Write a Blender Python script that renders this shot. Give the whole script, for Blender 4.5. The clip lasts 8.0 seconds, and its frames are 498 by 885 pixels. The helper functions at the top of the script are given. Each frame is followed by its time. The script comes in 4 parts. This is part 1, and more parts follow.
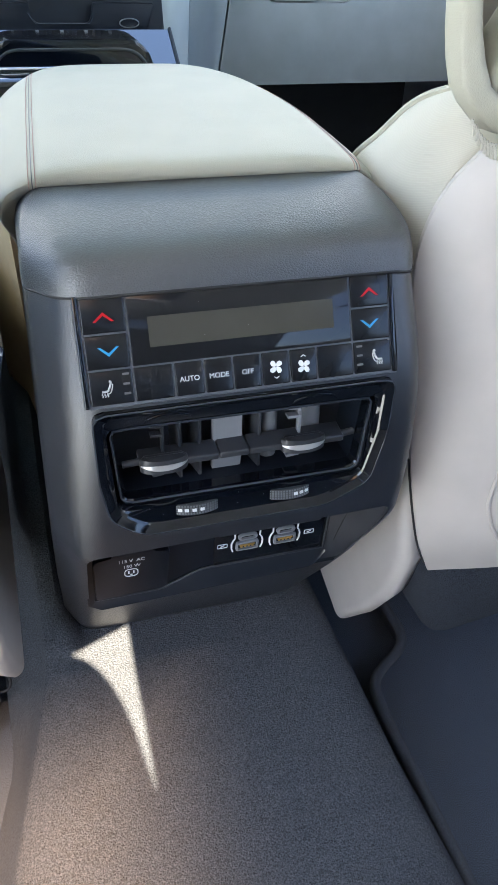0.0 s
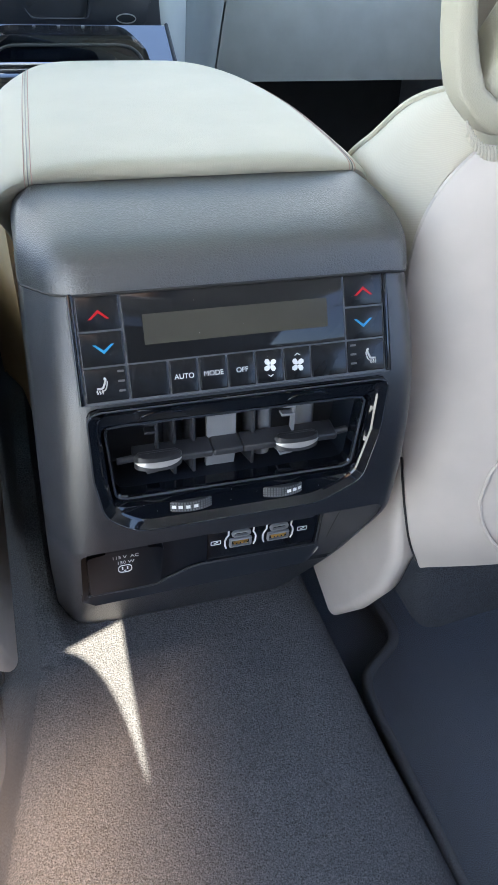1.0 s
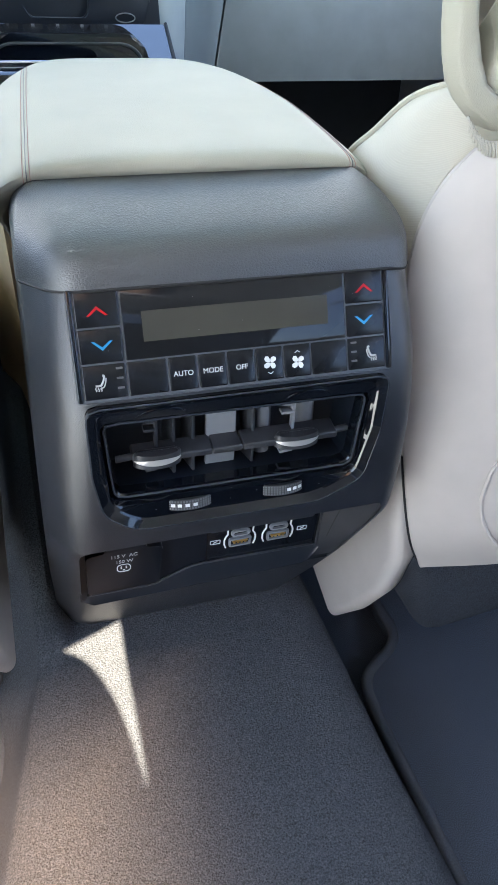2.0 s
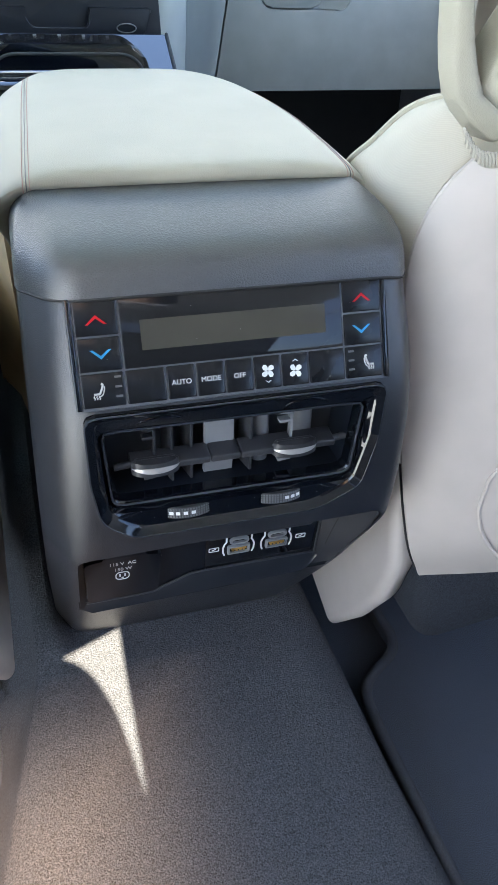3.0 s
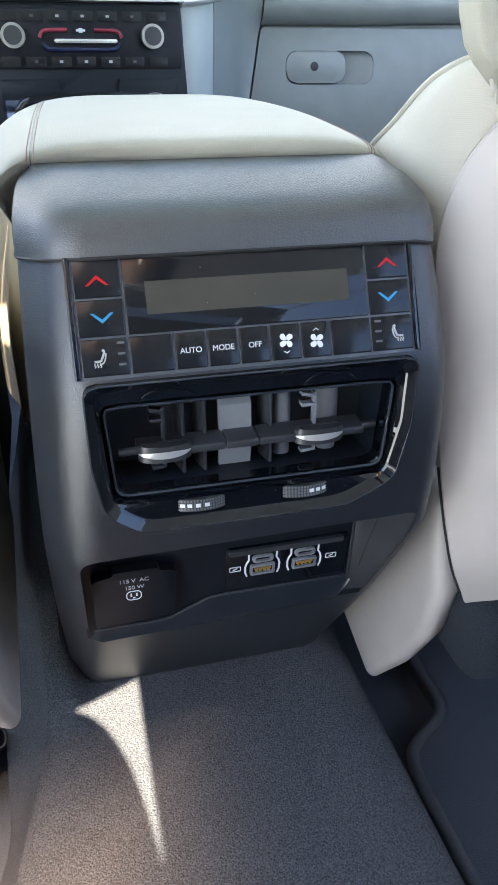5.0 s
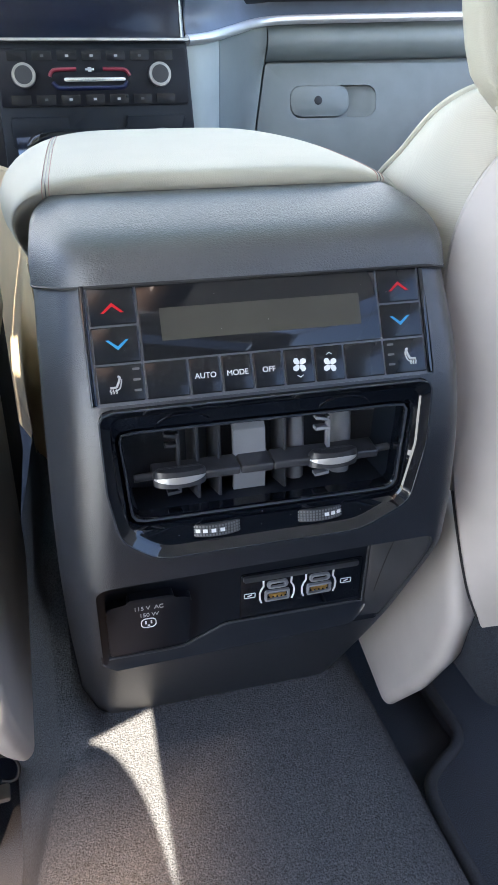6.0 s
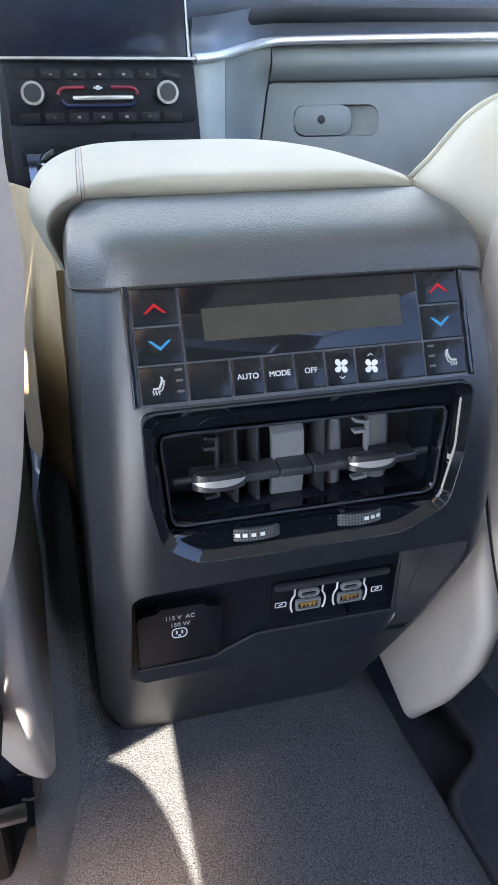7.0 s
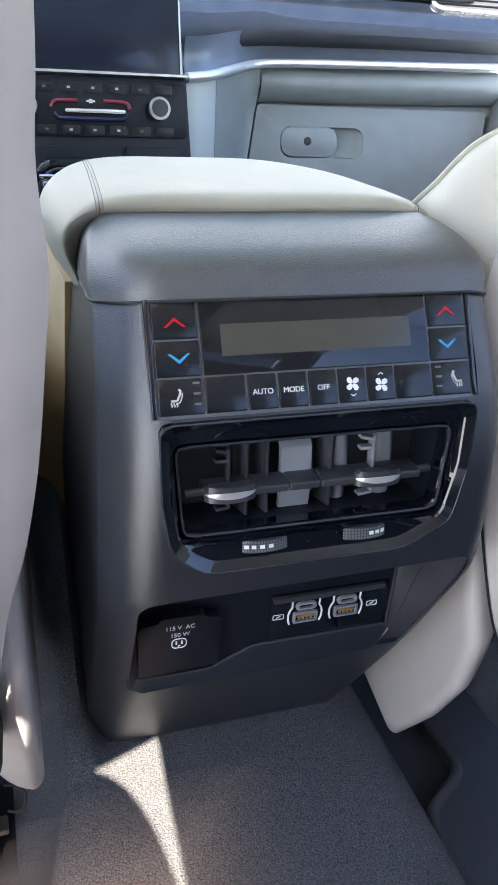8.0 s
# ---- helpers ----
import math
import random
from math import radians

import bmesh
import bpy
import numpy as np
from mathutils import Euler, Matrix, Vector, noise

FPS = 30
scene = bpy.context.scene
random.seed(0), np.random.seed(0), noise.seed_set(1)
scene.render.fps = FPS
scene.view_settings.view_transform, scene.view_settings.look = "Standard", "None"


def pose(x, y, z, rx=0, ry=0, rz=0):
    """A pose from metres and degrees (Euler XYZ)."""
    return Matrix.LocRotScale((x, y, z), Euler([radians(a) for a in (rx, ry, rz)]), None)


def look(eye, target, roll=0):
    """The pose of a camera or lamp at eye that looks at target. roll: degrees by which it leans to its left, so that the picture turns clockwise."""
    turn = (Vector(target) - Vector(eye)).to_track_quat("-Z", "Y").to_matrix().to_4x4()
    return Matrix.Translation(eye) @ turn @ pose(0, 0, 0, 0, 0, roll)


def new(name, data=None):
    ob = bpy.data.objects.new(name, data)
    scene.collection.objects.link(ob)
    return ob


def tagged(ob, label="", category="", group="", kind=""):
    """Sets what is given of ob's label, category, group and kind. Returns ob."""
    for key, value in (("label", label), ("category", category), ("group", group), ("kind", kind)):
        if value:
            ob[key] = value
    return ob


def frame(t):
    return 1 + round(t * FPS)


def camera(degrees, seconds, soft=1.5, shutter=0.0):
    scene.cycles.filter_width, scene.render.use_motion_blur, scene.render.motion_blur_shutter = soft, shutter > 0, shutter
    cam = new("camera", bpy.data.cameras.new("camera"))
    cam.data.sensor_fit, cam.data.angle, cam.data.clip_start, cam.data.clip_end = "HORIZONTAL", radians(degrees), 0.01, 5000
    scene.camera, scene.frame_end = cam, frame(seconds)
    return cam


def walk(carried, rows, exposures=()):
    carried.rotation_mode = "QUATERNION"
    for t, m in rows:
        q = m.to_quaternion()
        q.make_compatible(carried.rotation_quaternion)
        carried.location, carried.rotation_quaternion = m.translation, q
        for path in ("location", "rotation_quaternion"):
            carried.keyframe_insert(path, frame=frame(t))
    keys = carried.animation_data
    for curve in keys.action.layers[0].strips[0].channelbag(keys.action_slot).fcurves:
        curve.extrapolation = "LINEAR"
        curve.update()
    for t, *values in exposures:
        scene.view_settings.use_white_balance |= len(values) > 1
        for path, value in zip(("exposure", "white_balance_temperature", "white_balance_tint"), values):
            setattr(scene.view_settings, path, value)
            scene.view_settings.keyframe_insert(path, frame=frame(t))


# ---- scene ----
cam = camera(36.55, 8.0)
PATH = [
    (0, (-0.09585, -0.32371, 0.50491), (0.02866, 0.06642, 0.21804), 2.12),
    (0.5, (-0.09639, -0.32352, 0.50439), (0.03008, 0.06498, 0.21616), 2.53),
    (1, (-0.09594, -0.32540, 0.50681), (0.03160, 0.06239, 0.21811), 2.77),
    (1.5, (-0.09618, -0.32372, 0.50329), (0.03200, 0.06406, 0.21485), 2.81),
    (3, (-0.09459, -0.32544, 0.50507), (0.03362, 0.06555, 0.22102), 2.82),
    (3.5, (-0.09327, -0.32552, 0.50326), (0.03476, 0.06938, 0.22459), 2.69),
    (4, (-0.08673, -0.32213, 0.48290), (0.04150, 0.08056, 0.21570), 2.62),
    (4.5, (-0.08481, -0.31778, 0.44040), (0.03894, 0.09688, 0.18992), 1.67),
    (4.7, (-0.08296, -0.32185, 0.43893), (0.03235, 0.10045, 0.19733), 0.82),
    (5.8, (-0.08455, -0.32637, 0.43847), (0.02546, 0.11059, 0.22175), -0.42),
    (6, (-0.08674, -0.32565, 0.43723), (0.02293, 0.11295, 0.22368), -0.76),
    (6.5, (-0.08934, -0.32409, 0.43906), (0.02248, 0.11705, 0.23196), -0.95),
    (7, (-0.10781, -0.31981, 0.42807), (0.00780, 0.12320, 0.22713), -0.81),
    (7.5, (-0.12721, -0.32024, 0.43211), (-0.00923, 0.12388, 0.23503), -0.43),
    (8, (-0.12891, -0.32104, 0.43011), (0.00771, 0.12011, 0.23849), 1.61),
]
walk(cam, [(t, look(eye, target, roll)) for t, eye, target, roll in PATH], [(0, 3.68, 6300, 9), (4, 3.68, 6250, 9), (6, 3.68, 6250, 11), (8, 3.66, 6270, 13)])

# ---------------------------------------------------------------- world and light
world = bpy.data.worlds.new("sky")
scene.world = world
world.use_nodes = True
wn, wl = world.node_tree.nodes, world.node_tree.links
sky = wn.new("ShaderNodeTexSky")
sky.sky_type, sky.sun_disc = "NISHITA", False
SUN_EL, SUN_AZ = radians(50), radians(196)     # azimuth from +y, clockwise seen from above
sky.sun_elevation, sky.sun_rotation = SUN_EL, SUN_AZ
sky.dust_density, sky.air_density = 1.7, 1.0
wl.new(sky.outputs[0], wn["Background"].inputs[0])
wn["Background"].inputs[1].default_value = 0.09
sun_dir = Vector((math.sin(SUN_AZ) * math.cos(SUN_EL), math.cos(SUN_AZ) * math.cos(SUN_EL), math.sin(SUN_EL)))
sun = new("sun", bpy.data.lights.new("sun", "SUN"))
sun.data.energy, sun.data.angle, sun.data.color = 5.0, radians(0.27), (1.0, 0.94, 0.85)
sun.matrix_world = look(sun_dir * 8, (0, 0, 0))

# ---------------------------------------------------------------- materials
def material(name, color, rough=0.5, metal=0.0, coat=0.0, bump=None, vary=0.0, vary_scale=30.0, spec=0.5, kind="noise", stretch=1.0, ior=1.5):
    """bump: (scale per metre, strength, distance in metres)."""
    m = bpy.data.materials.new(name)
    m.use_nodes = True
    nt = m.node_tree
    b = nt.nodes["Principled BSDF"]
    b.inputs["Base Color"].default_value = (*color, 1)
    b.inputs["Roughness"].default_value = rough
    b.inputs["Metallic"].default_value = metal
    b.inputs["Coat Weight"].default_value = coat
    b.inputs["Specular IOR Level"].default_value = spec
    b.inputs["IOR"].default_value = ior
    tc = nt.nodes.new("ShaderNodeTexCoord")
    if vary:
        n = nt.nodes.new("ShaderNodeTexNoise")
        n.inputs["Scale"].default_value, n.inputs["Detail"].default_value = vary_scale, 6
        nt.links.new(tc.outputs["Object"], n.inputs["Vector"])
        mix = nt.nodes.new("ShaderNodeMix")
        mix.data_type = "RGBA"
        mix.inputs[6].default_value = (*[c * (1 - vary) for c in color], 1)
        mix.inputs[7].default_value = (*[min(1, c * (1 + vary)) for c in color], 1)
        spread = nt.nodes.new("ShaderNodeMapRange")
        spread.inputs[1].default_value, spread.inputs[2].default_value = 0.3, 0.7
        nt.links.new(n.outputs["Fac"], spread.inputs[0])
        nt.links.new(spread.outputs[0], mix.inputs[0])
        nt.links.new(mix.outputs[2], b.inputs["Base Color"])
        r = nt.nodes.new("ShaderNodeMapRange")
        r.inputs[3].default_value, r.inputs[4].default_value = max(0.02, rough - 0.5 * vary * rough), min(1, rough + 0.5 * vary * rough)
        nt.links.new(n.outputs["Fac"], r.inputs[0])
        nt.links.new(r.outputs[0], b.inputs["Roughness"])
    if bump:
        scale, strength, dist = bump
        bp = nt.nodes.new("ShaderNodeBump")
        bp.inputs["Strength"].default_value, bp.inputs["Distance"].default_value = strength, dist
        if kind == "leather":
            t = nt.nodes.new("ShaderNodeTexVoronoi")
            t.feature = "DISTANCE_TO_EDGE"
            t.inputs["Scale"].default_value = scale
            w = nt.nodes.new("ShaderNodeTexNoise")
            w.inputs["Scale"].default_value = scale * 0.6
            a = nt.nodes.new("ShaderNodeVectorMath")
            a.operation = "MULTIPLY_ADD"
            a.inputs[1].default_value = (0.9 / scale,) * 3
            drawn = nt.nodes.new("ShaderNodeVectorMath")
            drawn.operation = "MULTIPLY"
            drawn.inputs[1].default_value = (stretch, 1, 1)
            nt.links.new(tc.outputs["Object"], drawn.inputs[0])
            nt.links.new(drawn.outputs[0], w.inputs["Vector"])
            nt.links.new(w.outputs["Color"], a.inputs[0])
            nt.links.new(drawn.outputs[0], a.inputs[2])
            nt.links.new(a.outputs[0], t.inputs["Vector"])
            mr = nt.nodes.new("ShaderNodeMapRange")
            mr.inputs[2].default_value = 0.25
            nt.links.new(t.outputs["Distance"], mr.inputs[0])
            nt.links.new(mr.outputs[0], bp.inputs["Height"])
        elif kind == "ribs":
            t = nt.nodes.new("ShaderNodeTexWave")
            t.bands_direction = "DIAGONAL"
            t.inputs["Scale"].default_value, t.inputs["Distortion"].default_value = scale, 0.8
            t.inputs["Detail Scale"].default_value = 0.3
            nt.links.new(tc.outputs["Object"], t.inputs["Vector"])
            nt.links.new(t.outputs["Fac"], bp.inputs["Height"])
            # shade between the ribs is painted in as a slightly darker tone
            groove_shade = nt.nodes.new("ShaderNodeMix")
            groove_shade.data_type = "RGBA"
            groove_shade.inputs[6].default_value = (*[c * 0.95 for c in color], 1)
            groove_shade.inputs[7].default_value = (*color, 1)
            nt.links.new(t.outputs["Fac"], groove_shade.inputs[0])
            nt.links.new(groove_shade.outputs[2], b.inputs["Base Color"])
        else:
            t = nt.nodes.new("ShaderNodeTexNoise")
            t.inputs["Scale"].default_value, t.inputs["Detail"].default_value = scale, 3
            nt.links.new(tc.outputs["Object"], t.inputs["Vector"])
            nt.links.new(t.outputs["Fac"], bp.inputs["Height"])
        nt.links.new(bp.outputs[0], b.inputs["Normal"])
    return m


CAP = material("dark_leather_grain", (0.0180, 0.0205, 0.0240), 0.40, bump=(880, 0.29, 0.0005), kind="leather", vary=0.08, spec=1.0, stretch=0.7, ior=1.6)
HOUSING = material("grained_dark_plastic", (0.0115, 0.0138, 0.0195), 0.34, bump=(1250, 0.24, 0.0004), kind="leather", vary=0.08, vary_scale=160, spec=0.95, stretch=0.8, ior=1.5)
SMOOTH = material("smooth_dark_plastic", (0.030, 0.032, 0.037), 0.36, bump=(1500, 0.1, 0.0002), vary=0.2)
PIANO = material("piano_black", (0.0036, 0.0050, 0.0080), 0.06, vary=0.3, spec=0.55)
BUTTON = material("satin_black_button", (0.0085, 0.0093, 0.0112), 0.20, vary=0.03, vary_scale=60, spec=0.34)
GLASS = material("display_glass", (0.0095, 0.0102, 0.0120), 0.04, spec=0.36)
# navy base paints in the blue reflected by the dark glass
SCREEN = material("matte_screen_glass", (0.0055, 0.0090, 0.0210), 0.14, spec=0.22, vary=0.1)
LCD = material("lcd_glass", (0.052, 0.050, 0.042), 0.12, spec=0.25, vary=0.08, vary_scale=45)
LEATHER = material("light_leather", (0.380, 0.362, 0.288), 0.48, bump=(900, 0.2, 0.0004), kind="leather", vary=0.04)
# gold of the sunlit side panel is mixed into this leather's colour
TAN_SUNLIT = material("beige_leather_sun_toned", (0.62, 0.47, 0.27), 0.34, bump=(700, 0.15, 0.0004), kind="leather", vary=0.06)
PERF = material("ribbed_leather", (0.465, 0.440, 0.368), 0.55, bump=(600, 0.24, 0.0003), kind="ribs")
SHELL = material("light_shell_plastic", (0.452, 0.412, 0.380), 0.42, bump=(1200, 0.08, 0.0002), vary=0.05)
GREY = material("grey_plastic", (0.175, 0.182, 0.196), 0.4, vary=0.12)
CHROME = material("satin_chrome", (0.58, 0.58, 0.59), 0.27, metal=1.0, vary=0.1)
SILVERED = material("silver_trim", (0.62, 0.62, 0.62), 0.34, metal=0.65, vary=0.08)
DASH = material("light_grey_dash", (0.178, 0.197, 0.196), 0.5, bump=(900, 0.2, 0.0003), kind="leather", vary=0.06)
DASHTOP = material("dark_dash_top", (0.034, 0.039, 0.048), 0.7, bump=(900, 0.2, 0.0003), kind="leather", vary=0.1, spec=0.25)
CARPET = material("dark_carpet", (0.084, 0.093, 0.109), 0.95, bump=(780, 1.0, 0.0030), vary=0.50, vary_scale=720, spec=0.1)
FELT = material("brown_felt", (0.062, 0.050, 0.045), 0.95, bump=(1500, 1.0, 0.003), vary=0.6, vary_scale=900, spec=0.1)
MAT = material("dark_carpet_mat", (0.088, 0.107, 0.142), 0.95, bump=(1500, 1.0, 0.002), vary=0.6, vary_scale=950, spec=0.15)
CHARCOAL = material("charcoal_felt", (0.038, 0.043, 0.053), 0.95, bump=(1200, 1.0, 0.002), vary=0.4, vary_scale=900, spec=0.15)
NICHE = material("matte_black_plastic", (0.0045, 0.0062, 0.0100), 0.34, bump=(1500, 0.1, 0.0002), vary=0.15, spec=0.5)
VOID = material("dull_near_black", (0.004, 0.0045, 0.006), 0.8, spec=0.1, vary=0.2)
RIB = material("grey_ribs", (0.11, 0.115, 0.125), 0.45, vary=0.2)
LEDGE = material("satin_dark_plastic", (0.0125, 0.0155, 0.0215), 0.30, bump=(1500, 0.1, 0.0002), vary=0.1)
DUCT = material("matte_duct_plastic", (0.0055, 0.0085, 0.0140), 0.5, vary=0.2, spec=0.3)
# pale tone that paints the glints along the button edges
GLINT_GAP = material("pale_glint_backing", (0.085, 0.091, 0.102), 0.3, vary=0.2)
EDGE = material("satin_black_edge", (0.030, 0.035, 0.045), 0.26, vary=0.1)
DECK = material("polished_black_deck", (0.006, 0.008, 0.012), 0.05, coat=1.0, spec=1.0, vary=0.2)
PLATE = material("satin_slate_plate", (0.0075, 0.0080, 0.0125), 0.42, vary=0.15, spec=0.2)
BINDING = material("mat_binding", (0.060, 0.070, 0.088), 0.75, bump=(1600, 0.6, 0.0008), vary=0.3, vary_scale=700)
REFLECTOR = material("pale_reflector", (0.40, 0.41, 0.40), 0.9, vary=0.2, vary_scale=2)
PALE = material("pale_grey", (0.34, 0.37, 0.365), 0.45, vary=0.05)
RUBBER = material("black_trim", (0.012, 0.012, 0.013), 0.6, vary=0.3)
WHITE = material("white_print", (0.66, 0.67, 0.68), 0.5)
SILVER = material("silver_print", (0.42, 0.42, 0.42), 0.5)
DIM = material("dim_print", (0.10, 0.10, 0.10), 0.4)
RED = material("red_print", (0.46, 0.006, 0.012), 0.5, spec=0.2)
BLUE = material("blue_print", (0.02, 0.24, 0.48), 0.4)
GOLD = material("gold_contact", (0.62, 0.36, 0.10), 0.3, metal=0.75)
STEEL = material("dull_steel", (0.45, 0.45, 0.44), 0.35, metal=1.0, vary=0.2)
THREAD = material("red_brown_thread", (0.40, 0.24, 0.21), 0.8)
SIDE = material("grey_side_lining", (0.24, 0.24, 0.245), 0.7, vary=0.1)
LINER = material("roof_lining", (0.55, 0.54, 0.52), 0.9, vary=0.05)
GROUND = material("concrete", (0.50, 0.52, 0.515), 0.9, vary=0.3, vary_scale=3)


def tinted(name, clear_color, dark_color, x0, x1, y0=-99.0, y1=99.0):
    """Glass graded from clear at x0 and y0 to dark at x1 and y1, to fade the light it passes."""
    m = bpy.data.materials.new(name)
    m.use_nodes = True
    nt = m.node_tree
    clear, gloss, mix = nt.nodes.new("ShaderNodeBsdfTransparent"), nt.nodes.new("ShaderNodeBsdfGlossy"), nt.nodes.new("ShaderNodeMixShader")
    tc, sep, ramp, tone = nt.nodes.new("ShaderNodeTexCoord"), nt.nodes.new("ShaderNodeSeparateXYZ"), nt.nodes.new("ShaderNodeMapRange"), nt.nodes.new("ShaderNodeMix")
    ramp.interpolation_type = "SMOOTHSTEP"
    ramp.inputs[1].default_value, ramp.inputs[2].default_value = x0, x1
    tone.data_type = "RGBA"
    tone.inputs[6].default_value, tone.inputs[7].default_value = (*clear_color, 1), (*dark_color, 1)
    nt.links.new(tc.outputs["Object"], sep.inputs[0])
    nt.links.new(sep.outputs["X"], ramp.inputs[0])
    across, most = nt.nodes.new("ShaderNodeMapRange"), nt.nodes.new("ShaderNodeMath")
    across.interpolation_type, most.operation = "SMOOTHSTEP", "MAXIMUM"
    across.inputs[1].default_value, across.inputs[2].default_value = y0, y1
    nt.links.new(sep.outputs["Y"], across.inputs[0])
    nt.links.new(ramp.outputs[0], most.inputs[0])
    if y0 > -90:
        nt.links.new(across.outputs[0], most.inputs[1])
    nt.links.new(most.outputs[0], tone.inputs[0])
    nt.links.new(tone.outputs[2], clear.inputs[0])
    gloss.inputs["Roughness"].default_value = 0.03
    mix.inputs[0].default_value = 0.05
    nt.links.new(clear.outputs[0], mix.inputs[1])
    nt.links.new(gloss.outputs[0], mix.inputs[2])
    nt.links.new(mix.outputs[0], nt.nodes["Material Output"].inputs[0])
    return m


def translucent(name, through_color, face_color, share):
    """Thin cloth that lets part of the daylight through."""
    m = bpy.data.materials.new(name)
    m.use_nodes = True
    nt = m.node_tree
    out, back, mix, weave = nt.nodes.new("ShaderNodeBsdfTranslucent"), nt.nodes.new("ShaderNodeBsdfDiffuse"), nt.nodes.new("ShaderNodeMixShader"), nt.nodes.new("ShaderNodeTexNoise")
    weave.inputs["Scale"].default_value = 400
    bp = nt.nodes.new("ShaderNodeBump")
    bp.inputs["Strength"].default_value, bp.inputs["Distance"].default_value = 0.3, 0.0005
    nt.links.new(weave.outputs["Fac"], bp.inputs["Height"])
    nt.links.new(bp.outputs[0], back.inputs["Normal"])
    out.inputs[0].default_value, back.inputs[0].default_value = (*through_color, 1), (*face_color, 1)
    mix.inputs[0].default_value = share
    nt.links.new(back.outputs[0], mix.inputs[1])
    nt.links.new(out.outputs[0], mix.inputs[2])
    nt.links.new(mix.outputs[0], nt.nodes["Material Output"].inputs[0])
    return m


# share of daylight set to brighten the cap and armrest from above
DIFFUSER = translucent("roof_diffuser_cloth", (0.42, 0.51, 0.54), (0.55, 0.54, 0.52), 0.44)
PRIVACY = tinted("privacy_glass", (0.74, 0.78, 0.84), (0.74, 0.78, 0.84), 0, 1)
SMOKED = tinted("smoked_glass", (0.30, 0.33, 0.38), (0.30, 0.33, 0.38), 0, 1)
# graded so that the sun's glow on the carpet fades out softly
GLOW_TINT = tinted("graded_glow_glass", (0.62, 0.50, 0.40), (0.01, 0.01, 0.01), -0.17 - 0.20, 0.04 - 0.20, -0.830, -0.600)

# ---------------------------------------------------------------- builders
def thing(name, label, category, at=(0, 0, 0), group="", kind=""):
    ob = new(name)
    ob.empty_display_size = 0.02
    ob.location = at
    return tagged(ob, label, category, group, kind)


def finish(bm, mat, name, smooth=True):
    bmesh.ops.recalc_face_normals(bm, faces=bm.faces)
    me = bpy.data.meshes.new(name)
    bm.to_mesh(me)
    bm.free()
    me.materials.append(mat)
    if smooth:
        me.shade_smooth()
        me.set_sharp_from_angle(angle=radians(38))
    return me


def part(name, bm, mat, parent=None, label="", smooth=True):
    me = bm if isinstance(bm, bpy.types.Mesh) else finish(bm, mat, name, smooth)
    ob = new(name, me)
    if parent is not None:
        ob.parent = parent
        base = parent
        off = Vector((0, 0, 0))
        while base is not None:
            off += base.location
            base = base.parent
        ob.location = -off if parent.parent is None else (0, 0, 0)
    return tagged(ob, label)


def cuboid(size, m=Matrix(), bevel=0.0, seg=2):
    bm = bmesh.new()
    bmesh.ops.create_cube(bm, size=1, matrix=Matrix.Diagonal((*size, 1)))
    if bevel:
        bmesh.ops.bevel(bm, geom=bm.edges[:], offset=bevel, segments=seg, profile=0.5, affect="EDGES")
    bm.transform(m)
    return bm


def prism(outline, depth, m=Matrix(), bevel=0.0, seg=2):
    """An outline in x, y pushed from z = 0 down to -depth; the front rim rounded."""
    bm = bmesh.new()
    top = [bm.verts.new((x, y, 0)) for x, y in outline]
    low = [bm.verts.new((x, y, -depth)) for x, y in outline]
    face = bm.faces.new(top)
    bm.faces.new(low[::-1])
    n = len(top)
    for i in range(n):
        bm.faces.new((top[i], low[i], low[(i + 1) % n], top[(i + 1) % n]))
    if bevel:
        bmesh.ops.bevel(bm, geom=list(face.edges), offset=bevel, segments=seg, profile=0.5, affect="EDGES")
    bm.transform(m)
    return bm


def rounded(x0, y0, x1, y1, r, seg=5):
    out = []
    for cx, cy, a in ((x1 - r, y1 - r, 0), (x0 + r, y1 - r, 90), (x0 + r, y0 + r, 180), (x1 - r, y0 + r, 270)):
        for i in range(seg + 1):
            w = radians(a + 90 * i / seg)
            out.append((cx + r * math.cos(w), cy + r * math.sin(w)))
    return out


def fillet(corners, seg=6):
    """A closed outline from corners (x, y, radius)."""
    out, n = [], len(corners)
    for i, (x, y, r) in enumerate(corners):
        p, a, b = Vector((x, y)), Vector(corners[i - 1][:2]), Vector(corners[(i + 1) % n][:2])
        u, v = (a - p).normalized(), (b - p).normalized()
        ang = u.angle(v)
        d = min(r / max(math.tan(ang / 2), 1e-6), 0.48 * (a - p).length, 0.48 * (b - p).length)
        if r <= 0:
            out.append((x, y))
            continue
        for k in range(seg + 1):
            s = k / seg
            q = (p + u * d) * (1 - s) ** 2 + p * 2 * s * (1 - s) + (p + v * d) * s * s
            out.append((q.x, q.y))
    return out


def loft(loops, closed=True, caps=True):
    bm = bmesh.new()
    rings = [[bm.verts.new(p) for p in loop] for loop in loops]
    n = len(rings[0])
    for a, b in zip(rings, rings[1:]):
        for i in range(n if closed else n - 1):
            j = (i + 1) % n
            bm.faces.new((a[i], a[j], b[j], b[i]))
    if caps and closed:
        bm.faces.new(rings[0][::-1])
        bm.faces.new(rings[-1])
    return bm


